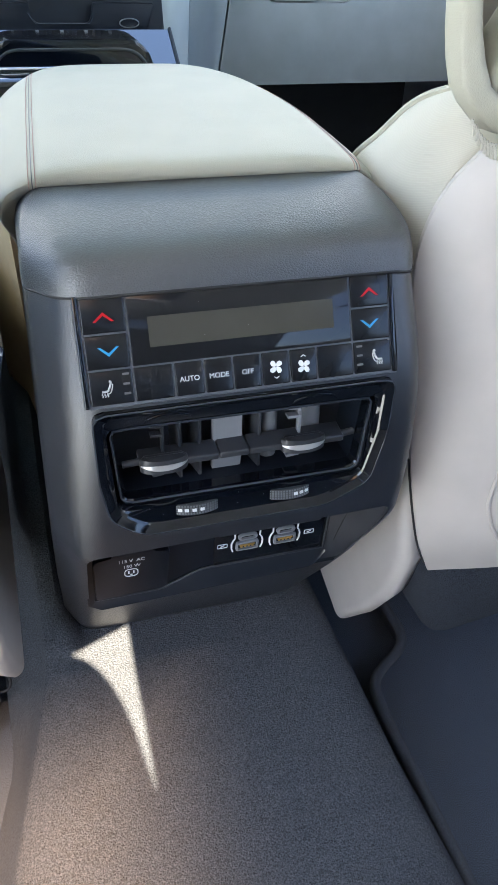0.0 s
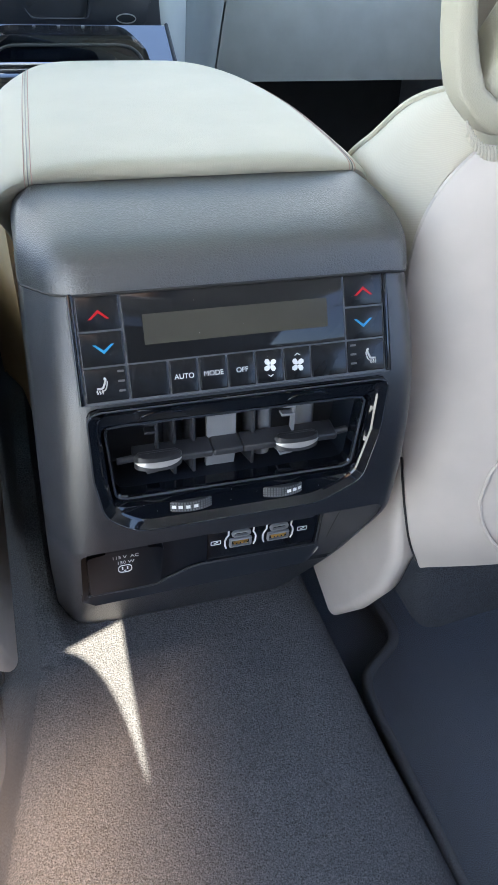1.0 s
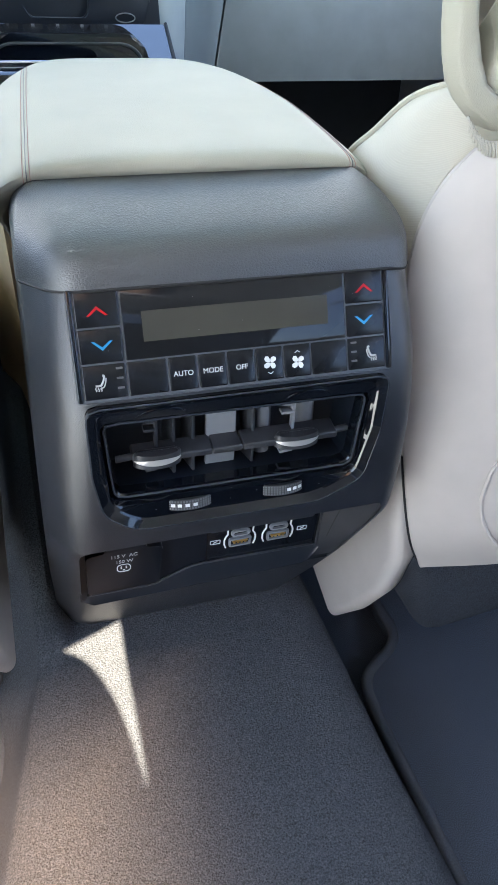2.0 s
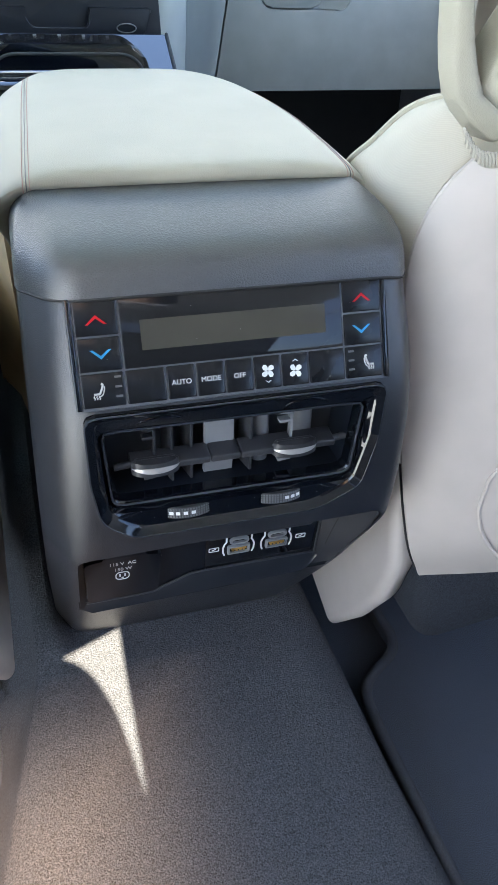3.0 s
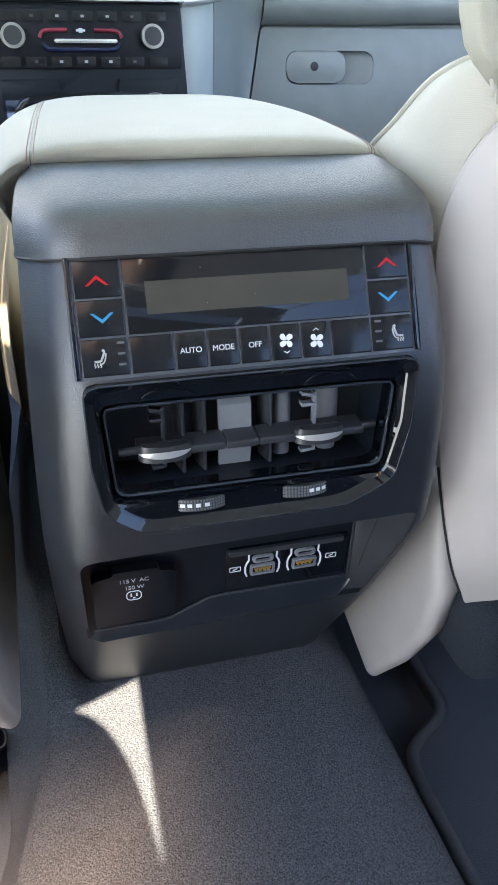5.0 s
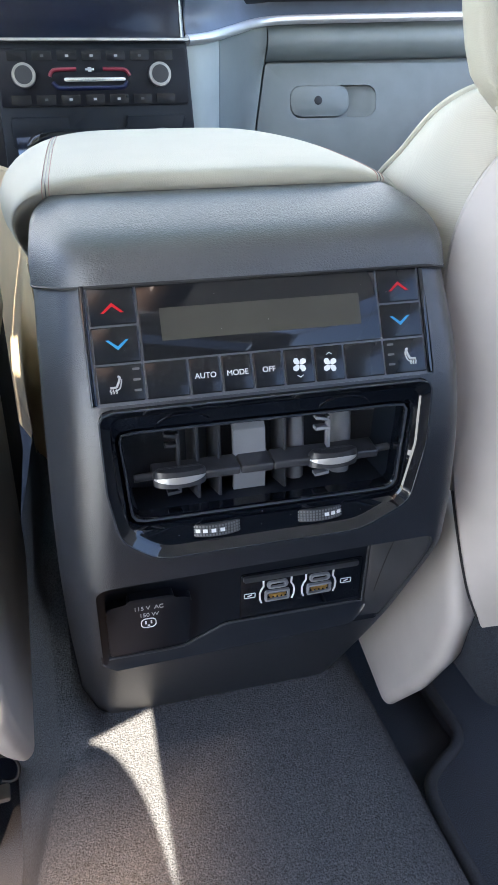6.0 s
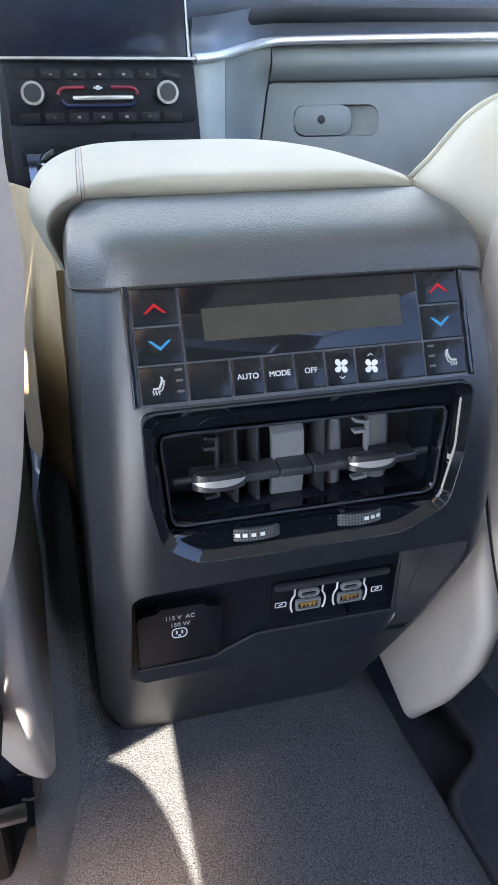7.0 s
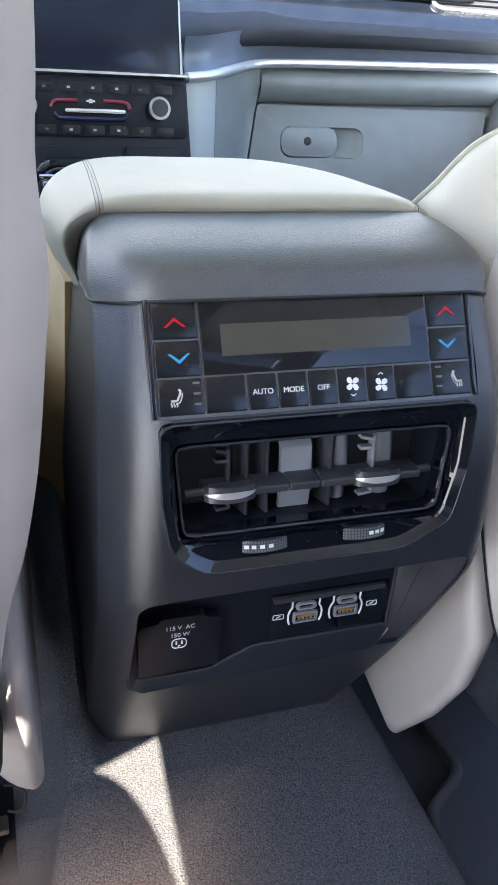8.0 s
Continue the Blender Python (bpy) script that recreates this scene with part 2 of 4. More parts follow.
def thick_sheet(fn, nu, nv, offset):
    """A curved sheet fn(u, v) with a second skin moved by the vector offset and a closed rim."""
    bm = bmesh.new()
    off = Vector(offset)
    a = [[bm.verts.new(fn(i / nu, j / nv)) for j in range(nv + 1)] for i in range(nu + 1)]
    b = [[bm.verts.new(v.co + off) for v in row] for row in a]
    for i in range(nu):
        for j in range(nv):
            bm.faces.new((a[i][j], a[i + 1][j], a[i + 1][j + 1], a[i][j + 1]))
            bm.faces.new((b[i][j], b[i][j + 1], b[i + 1][j + 1], b[i + 1][j]))
    rim = [(i, 0) for i in range(nu)] + [(nu, j) for j in range(nv)] + [(i, nv) for i in range(nu, 0, -1)] + [(0, j) for j in range(nv, 0, -1)]
    for (i, j), (k, l) in zip(rim, rim[1:] + rim[:1]):
        bm.faces.new((a[i][j], b[i][j], b[k][l], a[k][l]))
    return bm


def tube(points, r, sides=8, closed=False):
    pts = [Vector(p) for p in points]
    bm = bmesh.new()
    rings = []
    n = len(pts)
    side = None
    for i, p in enumerate(pts):
        a = pts[i - 1] if i or closed else p
        b = pts[(i + 1) % n] if i < n - 1 or closed else p
        d = (b - a).normalized()
        if side is None:
            side = d.orthogonal().normalized()
        side = (side - d * side.dot(d)).normalized()
        up = d.cross(side)
        rings.append([bm.verts.new(p + r * (math.cos(w) * side + math.sin(w) * up)) for w in (2 * math.pi * k / sides for k in range(sides))])
    for a, b in zip(rings, rings[1:] + (rings[:1] if closed else [])):
        for k in range(sides):
            bm.faces.new((a[k], a[(k + 1) % sides], b[(k + 1) % sides], b[k]))
    if not closed:
        bm.faces.new(rings[0][::-1])
        bm.faces.new(rings[-1])
    return bm


def spline(points, n):
    """Catmull-Rom through the points, n steps a span."""
    p = [Vector(q) for q in points]
    p = [2 * p[0] - p[1], *p, 2 * p[-1] - p[-2]]
    out = []
    for a, b, c, d in zip(p, p[1:], p[2:], p[3:]):
        for k in range(n):
            t = k / n
            out.append(0.5 * (2 * b + (c - a) * t + (2 * a - 5 * b + 4 * c - d) * t * t + (3 * b - a - 3 * c + d) * t ** 3))
    return out + [p[-2]]


def joined(*bms):
    out = bmesh.new()
    for bm in bms:
        me = bpy.data.meshes.new("tmp")
        bm.to_mesh(me)
        bm.free()
        out.from_mesh(me)
        bpy.data.meshes.remove(me)
    return out


def cut(bm, *cutters):
    """bm with the cutters taken out of it."""
    def temp(b):
        bmesh.ops.recalc_face_normals(b, faces=b.faces)
        me = bpy.data.meshes.new("tmp")
        b.to_mesh(me)
        b.free()
        return new("tmp", me)
    ob, tools = temp(bm), [temp(c) for c in cutters]
    for c in tools:
        mod = ob.modifiers.new("cut", "BOOLEAN")
        mod.operation, mod.object, mod.solver = "DIFFERENCE", c, "EXACT"
    me = bpy.data.meshes.new_from_object(ob.evaluated_get(bpy.context.evaluated_depsgraph_get()))
    out = bmesh.new()
    out.from_mesh(me)
    for o in (ob, *tools):
        bpy.data.objects.remove(o)
    bpy.data.meshes.remove(me)
    return out


def lettering(text, size, m, mat, parent, name="lettering", depth=0.00012):
    cu = bpy.data.curves.new("tmp", "FONT")
    cu.body, cu.size, cu.align_x, cu.align_y, cu.extrude = text, size, "CENTER", "CENTER", depth
    cu.offset = 0.0
    ob = new("tmp", cu)
    me = bpy.data.meshes.new_from_object(ob.evaluated_get(bpy.context.evaluated_depsgraph_get()))
    bpy.data.objects.remove(ob)
    bpy.data.curves.remove(cu)
    me.transform(m)
    me.materials.clear()
    me.materials.append(mat)
    return part(name, me, mat, parent)


def frame_of(origin, up, out):
    """A matrix whose x is the car's right, y runs up a face and z stands out of it."""
    up, out = Vector(up).normalized(), Vector(out).normalized()
    right = up.cross(out)
    return Matrix.Translation(origin) @ Matrix((right, up, out)).transposed().to_4x4()


def at(m, x, y, z=0.0):
    return m @ Matrix.Translation((x, y, z))


def spline2(points, n=5):
    return [(p.x, p.y) for p in spline([(x, y, 0) for x, y in points], n)]


def lerp_profile(rows, z):
    """rows of (z, value, ...) from high to low; the values at z."""
    if z >= rows[0][0]:
        return rows[0][1:]
    for a, b in zip(rows, rows[1:]):
        if z >= b[0]:
            s = (a[0] - z) / (a[0] - b[0])
            return tuple(p + (q - p) * s for p, q in zip(a[1:], b[1:]))
    return rows[-1][1:]


# ---------------------------------------------------------------- cabin shell
def slab(name, x0, x1, y0, y1, z0, z1, mat, label, bevel=0.0):
    bm = cuboid((x1 - x0, y1 - y0, z1 - z0), pose((x0 + x1) / 2, (y0 + y1) / 2, (z0 + z1) / 2), bevel)
    return tagged(part(name, bm, mat), label, "car body", kind="structure")


def sheet_with_holes(name, outline, holes, z, thickness, mat, label):
    m = Matrix.Translation((0, 0, z + thickness))
    cutters = [prism(h, thickness * 3, Matrix.Translation((0, 0, z + 2 * thickness))) for h in holes]
    return tagged(part(name, cut(prism(outline, thickness, m), *cutters), mat, smooth=False), label, "car body", kind="structure")


slab("ground", -60, 60, -60, 60, -0.75, -0.7, GROUND, "pale concrete under and round the car")
# unseen wall added to give the cap a bright reflection
slab("wall_reflector", -9, 9, 9.0, 9.4, -0.7, 4.6, REFLECTOR, "unseen pale wall added ahead of the car to brighten reflections")
slab("floor", -0.60, 0.78, -1.9, 1.45, -0.2, -0.16, MAT, "dark carpeted floor of the car")
slab("floor_driver", -0.78, -0.60, -0.30, 1.45, -0.2, -0.16, MAT, "dark carpeted floor below the driver's door")
slab("wall_left_front", -0.80, -0.74, -0.30, 1.45, -0.16, 0.50, RUBBER, "dark door lining below the front window")
slab("wall_left_rear", -0.80, -0.74, -1.95, -1.25, -0.16, 0.50, LINER, "pale side lining behind the open rear door")
slab("wall_right", 0.74, 0.80, -1.95, 0.60, -0.16, 0.50, SIDE, "grey door lining below the windows")
slab("wall_right_front", 0.775, 0.80, 0.60, 1.45, -0.16, 0.50, SIDE, "grey lining beside the glove box")
slab("wall_front", -0.74, 0.775, 1.35, 1.45, -0.16, 0.55, RUBBER, "dark bulkhead before the pedals")
slab("wall_rear", -0.74, 0.74, -1.95, -1.87, -0.16, 0.58, SIDE, "grey rear wall behind the seats")
# unseen quarters and bench added to keep reflections in the console dark
slab("wall_quarter_left", -0.80, -0.74, -1.87, -1.34, 0.50, 0.92, SIDE, "unseen rear quarter lining added to close off sky reflections")
slab("wall_quarter_right", 0.74, 0.80, -1.87, -1.34, 0.50, 0.92, SIDE, "unseen rear quarter lining added to close off sky reflections")
slab("wall_bench", -0.70, 0.70, -1.20, -0.62, -0.10, 0.20, CAP, "unseen rear bench cushion, dark for the reflections", 0.05)
slab("wall_bench_back", -0.70, 0.70, -1.42, -1.20, 0.10, 0.62, CAP, "unseen rear bench backrest, dark for the reflections", 0.05)
# unseen door slab added to shape light and reflections on the left
door = cuboid((0.85, 0.07, 0.75), pose(-1.19, -0.46, 0.05, 0, 0, 22), 0.02)
tagged(part("wall_door_added", door, GREY), "unseen open rear door, added to shape light from the left", "car door", kind="structure")
for n, (x, y) in enumerate(((-0.77, -0.26), (0.77, -0.30))):
    slab(f"wall_pillar_{n + 1}", x - 0.03, x + 0.03, y - 0.06, y + 0.06, 0.50, 0.92, LINER, "pale window pillar")


# unseen panes added to set the sky light and reflections from behind
pane = cuboid((0.004, 0.98, 0.462), pose(0.668, -0.85, 0.709, 0, -25.2, 0))
tagged(part("window_right_rear", pane, PRIVACY, smooth=False), "unseen privacy glass of the rear side window, tinted to meter light", "window", kind="structure")
slab("window_rear", -0.74, 0.74, -1.912, -1.908, 0.58, 0.92, SMOKED, "unseen smoked glass of the tailgate, added to dim light from behind")


def carpet_height(y):
    return -0.022 - 0.19 * (0.147 - y) if y > -0.15 else -0.0784 - 0.05 * (-0.15 - y)


def roof_shadow(points, z1=0.921):
    """The outline in the roof through which the sun reaches the given outline below, on the carpet where no height is given."""
    out = []
    for x, y, *z in points:
        k = (z1 - (z[0] if z else carpet_height(y))) / sun_dir.z
        out.append((x + k * sun_dir.x, y + k * sun_dir.y))
    return out


# outlines of the wanted sun patches; the unseen roof is cut to match
patch = (spline2([(-0.1070, 0.1270), (-0.093, 0.117), (-0.0790, 0.096), (-0.067, 0.060), (-0.0563, -0.006)]) + [(-0.0555, 0.05), (-0.0555, 0.10), (-0.0545, 0.146)])
patch_hole = roof_shadow(patch)
glow_hole = roof_shadow([(-0.36, 0.11), (0.10, 0.11), (0.10, -0.32), (-0.36, -0.32)])
# sun spots wanted on seat trim, seat shell and console side
TRIM_SPOT = [(-0.1514, 0.0036, 0.1452), (-0.1444, 0.0070, 0.1405), (-0.1465, 0.0204, 0.1040), (-0.1536, 0.0198, 0.1056)]
SHELL_SPOT = [(-0.300, -0.045, 0.46), (-0.164, -0.040, 0.221), (-0.1600, -0.030, 0.2052), (-0.1610, 0.0, 0.150), (-0.1640, 0.0, 0.112), (-0.300, 0.0, 0.112)]
SIDE_SPOT = [(-0.1590, 0.712, 0.132), (-0.1455, 0.648, 0.152), (-0.1490, 0.678, 0.085), (-0.166, 0.765, 0.060)]
front_roof = rounded(-0.42, 0.06, 0.44, 0.78, 0.04)
# the roof's holes are added to let the sun reach those outlines only
sheet_with_holes("ceiling", [(-0.8, -1.93), (0.8, -1.93), (0.8, 0.80), (-0.8, 0.80)], [[(0.57, -1.34), (0.775, -1.34), (0.775, -0.36), (0.57, -0.36)], patch_hole, glow_hole, roof_shadow(TRIM_SPOT), roof_shadow(SHELL_SPOT), roof_shadow(SIDE_SPOT), front_roof], 0.92, 0.002, LINER, "unseen pale roof lining with holes cut to shape the sun patches")
# unseen cloth added as a soft overhead source for cap and armrest
tagged(part("added_roof_diffuser", cut(prism(front_roof, 0.001, Matrix.Translation((0, 0, 0.926))), prism(roof_shadow(SIDE_SPOT, 0.9255), 0.02, Matrix.Translation((0, 0, 0.935)))), DIFFUSER, smooth=False), "unseen translucent roof cloth added to light the cap and armrest", "blind", kind="structure")
# unseen pane added over the roof hole for the carpet's soft glow
tagged(part("added_glow_pane", cut(prism(glow_hole, 0.003, Matrix.Translation((0, 0, 0.928))), *[prism(roof_shadow(spot, 0.9265), 0.03, Matrix.Translation((0, 0, 0.94))) for spot in (patch, TRIM_SPOT, SHELL_SPOT)]), GLOW_TINT, smooth=False), "unseen graded pane added to fade a warm glow over the carpet", "window", kind="structure")

# unseen pane added over the patch hole to warm the sun through it
PATCH_TINT = tinted("patch_warming_glass", (0.97, 0.90, 0.80), (0.97, 0.90, 0.80), 0, 1)
tagged(part("added_patch_pane", prism(roof_shadow(patch, 0.935), 0.002, Matrix.Translation((0, 0, 0.936))), PATCH_TINT, smooth=False), "unseen strip added to warm the sun patch on the carpet", "window", kind="structure")

# ---------------------------------------------------------------- carpet over the tunnel
def carpet_point(u, v):
    y = 0.52 - 1.12 * v
    z = carpet_height(y)
    right, left = 0.127 + 0.078 * (0.165 - y), 0.124 + 0.24 * (0.145 - y)
    right, left = min(right, 0.22), min(max(left, 0.127), 0.24)
    s = 2 * u - 1
    w = right if s > 0 else left
    k = abs(s)
    if k < 0.72:
        x, dz = w * k / 0.72, 0.0
        dz = -0.012 * max(0, (k - 0.5) / 0.22) ** 2
    else:
        a = (k - 0.72) / 0.28
        x, dz = w + 0.045 * a, -0.012 - (0.15 + z - 0.012 + 0.012) * a ** 0.8
    if s < 0 and y > 0.118:
        z += 0.75 * (min(y, 0.25) - 0.118) * min(1.0, max(0.0, (x - 0.096) / 0.014))
    lump = 0.0012 * noise.noise(Vector((x * 14, y * 14, 0.3)))
    return (math.copysign(x, s), y, max(z + dz, -0.165) + lump)


tagged(part("carpet", thick_sheet(carpet_point, 72, 80, (0, 0, -0.03)), CARPET), "dark charcoal carpet over the floor tunnel", "carpet", kind="structure")

# ---------------------------------------------------------------- floor mat beside the tunnel
edge_line = [(0.243, 0.30), (0.241, 0.20), (0.242, 0.163), (0.231, 0.141), (0.204, 0.123), (0.187, 0.106), (0.181, 0.074), (0.181, -0.02), (0.181, -0.12), (0.183, -0.38)]
mat_outline = spline2(edge_line, 6) + fillet([(0.20, -0.40, 0.0), (0.68, -0.40, 0.05), (0.68, 0.30, 0.05)], 5)
floor_mat = thing("floor_mat", "dark carpet floor mat with a raised bound edge", "floor mat", (0.43, 0, -0.16))
part("mat_body", prism(mat_outline, 0.022, Matrix.Translation((0, 0, -0.139)), 0.003), MAT, floor_mat)
part("binding", tube([(x, y, -0.1385) for x, y in mat_outline], 0.0058, 10, True), BINDING, floor_mat, "raised bound rim")

# ---------------------------------------------------------------- centre console
console = thing("center_console", "dark grained rear console with pale leather armrest and climate controls", "console", (0, 0.15, -0.03))
REAR = [(0.3605, 0.0005), (0.337, -0.0112), (0.313, -0.0215), (0.285, -0.0262), (0.25, -0.0250), (0.225, -0.0215), (0.208, -0.0160), (0.165, 0.012), (0.12, 0.042), (0.05, 0.093), (-0.045, 0.165)]
WIDE = [(0.3605, 0.0985, 0.115), (0.313, 0.1005, 0.175), (0.25, 0.1030, 0.235), (0.21, 0.1040, 0.285), (0.14, 0.1055, 0.345), (0.05, 0.106, 0.445), (-0.045, 0.107, 0.445)]


def drooped(bm):
    """The seam of cap and housing runs a little lower at its ends."""
    for v in bm.verts:
        k = max(0.0, (abs(v.co.x) - 0.072) / 0.026)
        v.co.z -= 0.0045 * min(1.0, k) ** 2 * max(0.0, 1 - abs(v.co.z - 0.361) / 0.028)
    return bm


def rear_loop(z, y, w, front, c=0.0165, deep=0.030):
    """A level cut through the body: flat rear face, a slanting facet at each corner, straight sides."""
    deep = min(deep, 0.8 * (front - y))
    return [(px, py, z) for px, py in fillet([(-w, front, 0), (-w, y + deep, 0.016), (c - w, y, 0.024), (w - 0.6 * c, y, 0.014), (w, y + 0.55 * deep, 0.014), (w, front, 0)], 8)]


loops = []
for p in spline([(0, y, z) for z, y in REAR], 4):
    w, front = lerp_profile(WIDE, p.z)
    loops.append(rear_loop(p.z, p.y, w, front))
FP = frame_of((0, -0.0107, 0.337), (0, 0.0215, 0.048), (0, -0.048, 0.0215))       # control panel
FV = frame_of((0, -0.0262, 0.278), (0, 0.03, 1), (0, -1, 0.03))                   # air vent
vent_outline = fillet([(-0.0775, 0.0345, 0.006), (-0.0770, -0.004, 0.02), (-0.0730, -0.0290, 0.016), (-0.057, -0.0405, 0.02),
                       (0.045, -0.0405, 0.03), (0.0695, -0.0285, 0.012), (0.0765, 0.002, 0.02), (0.0775, 0.0345, 0.006)], 5)
vent_hole = prism(vent_outline, 0.06, at(FV, 0, 0, 0.02))
panel_hole = prism(rounded(-0.0797, -0.0256, 0.0797, 0.0268, 0.001), 0.006, at(FP, 0, 0, 0.003))
FN = frame_of((0, 0.0345, 0.160), (0, -0.13, 1), (0, -1, -0.13))                  # niche with the sockets
niche_cut = prism(fillet([(-0.0875, -0.0385, 0.003), (0.0895, -0.0385, 0.010), (0.0895, 0.0690, 0.006), (-0.0875, 0.0660, 0.014)], 6), 0.10, at(FN, 0, 0, 0.0995))
body = cut(drooped(loft(loops)), vent_hole, panel_hole, niche_cut)
housing = part("housing", body, HOUSING, console)
cap_rows = [(0.3612, -0.0016, 0.0993), (0.3660, 0.0003, 0.0994), (0.3705, 0.0027, 0.0992), (0.3748, 0.0062, 0.0986), (0.3785, 0.0118, 0.0977), (0.3818, 0.0200, 0.0963), (0.3852, 0.0315, 0.0938), (0.3884, 0.0465, 0.0900), (0.3905, 0.0620, 0.086)]
cap_loops = [rear_loop(p.z, p.y, p.x, max(0.068, 0.066 + (0.391 - p.z)) + 0.004) for p in spline([(w, y, z) for z, y, w in cap_rows], 3)]


part("cap", drooped(loft(cap_loops)), CAP, console, "dark grained leather-look cap")
part("cap_seam", drooped(tube(rear_loop(0.3607, -0.0012, 0.0990, 0.070), 0.0009, 6)), RUBBER, console, "dark joint under the cap")
ARM = [(0.080, 0.376, 0.0965), (0.0750, 0.384, 0.1010), (0.0705, 0.390, 0.1035), (0.0690, 0.3945, 0.1050), (0.0715, 0.3985, 0.1060), (0.083, 0.4012, 0.1067), (0.12, 0.4045, 0.1075), (0.18, 0.4085, 0.1065), (0.25, 0.410, 0.100), (0.30, 0.4085, 0.091), (0.345, 0.4035, 0.081), (0.375, 0.394, 0.071), (0.390, 0.372, 0.063)]
ARM_SHIFT = -0.0025
ARM_LOW = 0.357


def arm_z(x, zt, hw):
    c = min(1.0, (abs(x) / hw) ** (1 / 0.42))
    return ARM_LOW + (zt - ARM_LOW) * math.sqrt(max(0.0, 1 - c * c)) ** 0.5


def fuller(x, y):
    """The lid bulges a little more on the driver's side."""
    return 1 + 0.065 * math.sin(math.pi * min(1.0, max(0.0, (y - 0.075) / 0.24))) if x < 0 else 1.0


def arm_back(y, z):
    """The rear edge of the lid slants forward as it goes down."""
    return y + max(0.0, 0.391 - z) * 0.62 * min(1.0, max(0.0, (0.17 - y) / 0.09))


arm_rows = spline([(hw, y, zt) for y, zt, hw in ARM], 3)
arm_loops = []
for q in arm_rows:
    ring = []
    for i in range(41):
        a = math.pi * (1 - i / 40)
        c, s = math.cos(a), math.sin(a)
        x = q.x * math.copysign(abs(c) ** 0.42, c)
        zz = ARM_LOW + (q.z - ARM_LOW) * abs(s) ** 0.5
        x *= 1 - 0.07 * max(0.0, (0.385 - zz) / 0.028) ** 2
        x *= fuller(x, q.y)
        ring.append((x + ARM_SHIFT, arm_back(q.y, zz), zz))
    ring += [(0.88 * q.x + ARM_SHIFT, arm_back(q.y, 0.350), 0.342), (-0.88 * q.x + ARM_SHIFT, arm_back(q.y, 0.350), 0.342)]
    arm_loops.append(ring)
armrest = part("armrest", loft(arm_loops), LEATHER, console, "pale padded leather armrest lid")
for side in (-1, 1):
    for dx, r in ((0.0, 0.0003), (-0.0017, 0.00024), (0.0017, 0.00024)):
        line = []
        for q in arm_rows[4:-3]:
            if side > 0:
                x = q.x * (0.845 + 0.11 * max(0.0, (q.y - 0.2) / 0.17)) + dx
            else:
                x = 0.055 * (q.y - 0.07) - 0.0855 + dx
                x = max(x, -0.93 * q.x)
            zz = arm_z(x / fuller(x, q.y), q.z, q.x)
            line.append(Vector((x + ARM_SHIFT, arm_back(q.y, zz), zz + 0.0001)))
        if dx == 0:
            # grey line paints the shade in the crease of the pale leather
            part("seam", tube(line, r, 6), DIM, armrest)
        else:
            fine = spline(line, 11)
            part("stitching", joined(*[tube([fine[i], fine[i + 1], fine[i + 2]], r, 5) for i in range(0, len(fine) - 3, 3)]), THREAD, armrest, "red-brown stitches")


def side_wall(side):
    def fn(u, v):
        y0 = 0.135 + 0.19 * min(1.0, (1 - v) / 0.48)
        y = y0 + (0.865 - y0) * u
        return (side * (0.1035 + (0.026 if side < 0 else 0.006) * math.sin(math.pi * v) * min(1.0, 8 * u) + 0.012 * u + (0.06 if side < 0 else 0.0) * max(0.0, (y - 0.57) / 0.295) ** 1.4), y, -0.06 + 0.405 * v)
    return thick_sheet(fn, 20, 12, (-side * 0.012, 0, 0))


for side in (-1, 1):
    part("side_panel", side_wall(side), TAN_SUNLIT, console, "beige leather side panel with sunlit gold in its colour")
part("deck", cuboid((0.215, 0.26, 0.02), pose(0, 0.49, 0.322, 1), 0.006), PIANO, console, "glossy black front deck")
part("deck_sill", cuboid((0.13, 0.05, 0.06), pose(-0.0385, 0.425, 0.3540), 0.006), PIANO, console)
part("deck_trim", tube([(-0.1025, 0.447, 0.3850), (-0.030, 0.447, 0.3850)], 0.0016, 8), CHROME, console, "thin silver line across the deck")
hump = fillet([(-0.118, 0.330, 0.004), (0.072, 0.330, 0.004), (0.054, 0.3965, 0.030), (-0.100, 0.3965, 0.030)], 8)
lid = part("selector_lid", prism([(x, z) for x, z in hump], 0.07, Matrix.Translation((0, 0.545, 0)) @ pose(0, 0, 0, 90), 0.004, 3), PIANO, console, "glossy black rounded selector lid")
part("selector_rim", tube([(-0.023 + (x + 0.023) * 0.93, 0.5435, 0.330 + (z - 0.330) * 0.86) for x, z in hump], 0.0016, 8, True), SMOOTH, lid)
part("ramp", thick_sheet(lambda u, v: (-0.1125 + (0.225 + 0.01 * v) * u - 0.005 * v, 0.605 + 0.137 * v, 0.3135 + 0.0685 * v), 4, 8, (0, 0.004, -0.012)), DECK, console, "glossy black sloping panel")
part("ramp_edge", tube([(0.1130, 0.605, 0.3145), (0.1180, 0.742, 0.383)], 0.0022, 8), RUBBER, console)
part("tray", cuboid((0.235, 0.105, 0.006), pose(0, 0.795, 0.3655), 0.002), RUBBER, console, "dark phone tray")
part("core", cuboid((0.19, 0.62, 0.35), pose(0, 0.50, 0.13), 0.01), RUBBER, console)

# ---- climate panel
def button(x0, y0, x1, y1, mat=BUTTON, gap=0.00045, proud=0.0002):
    bm = prism(rounded(x0 + gap, y0 + gap, x1 - gap, y1 - gap, 0.0006, 3), 0.0028, at(FP, 0, 0, proud), 0.0005)
    return part("button", bm, mat, console)


# shows pale in the gaps, in place of glints on the button edges
part("panel_backing", prism(rounded(-0.0796, -0.0255, 0.0796, 0.0266, 0.001), 0.0008, at(FP, 0, 0, -0.0007)), GLINT_GAP, console)
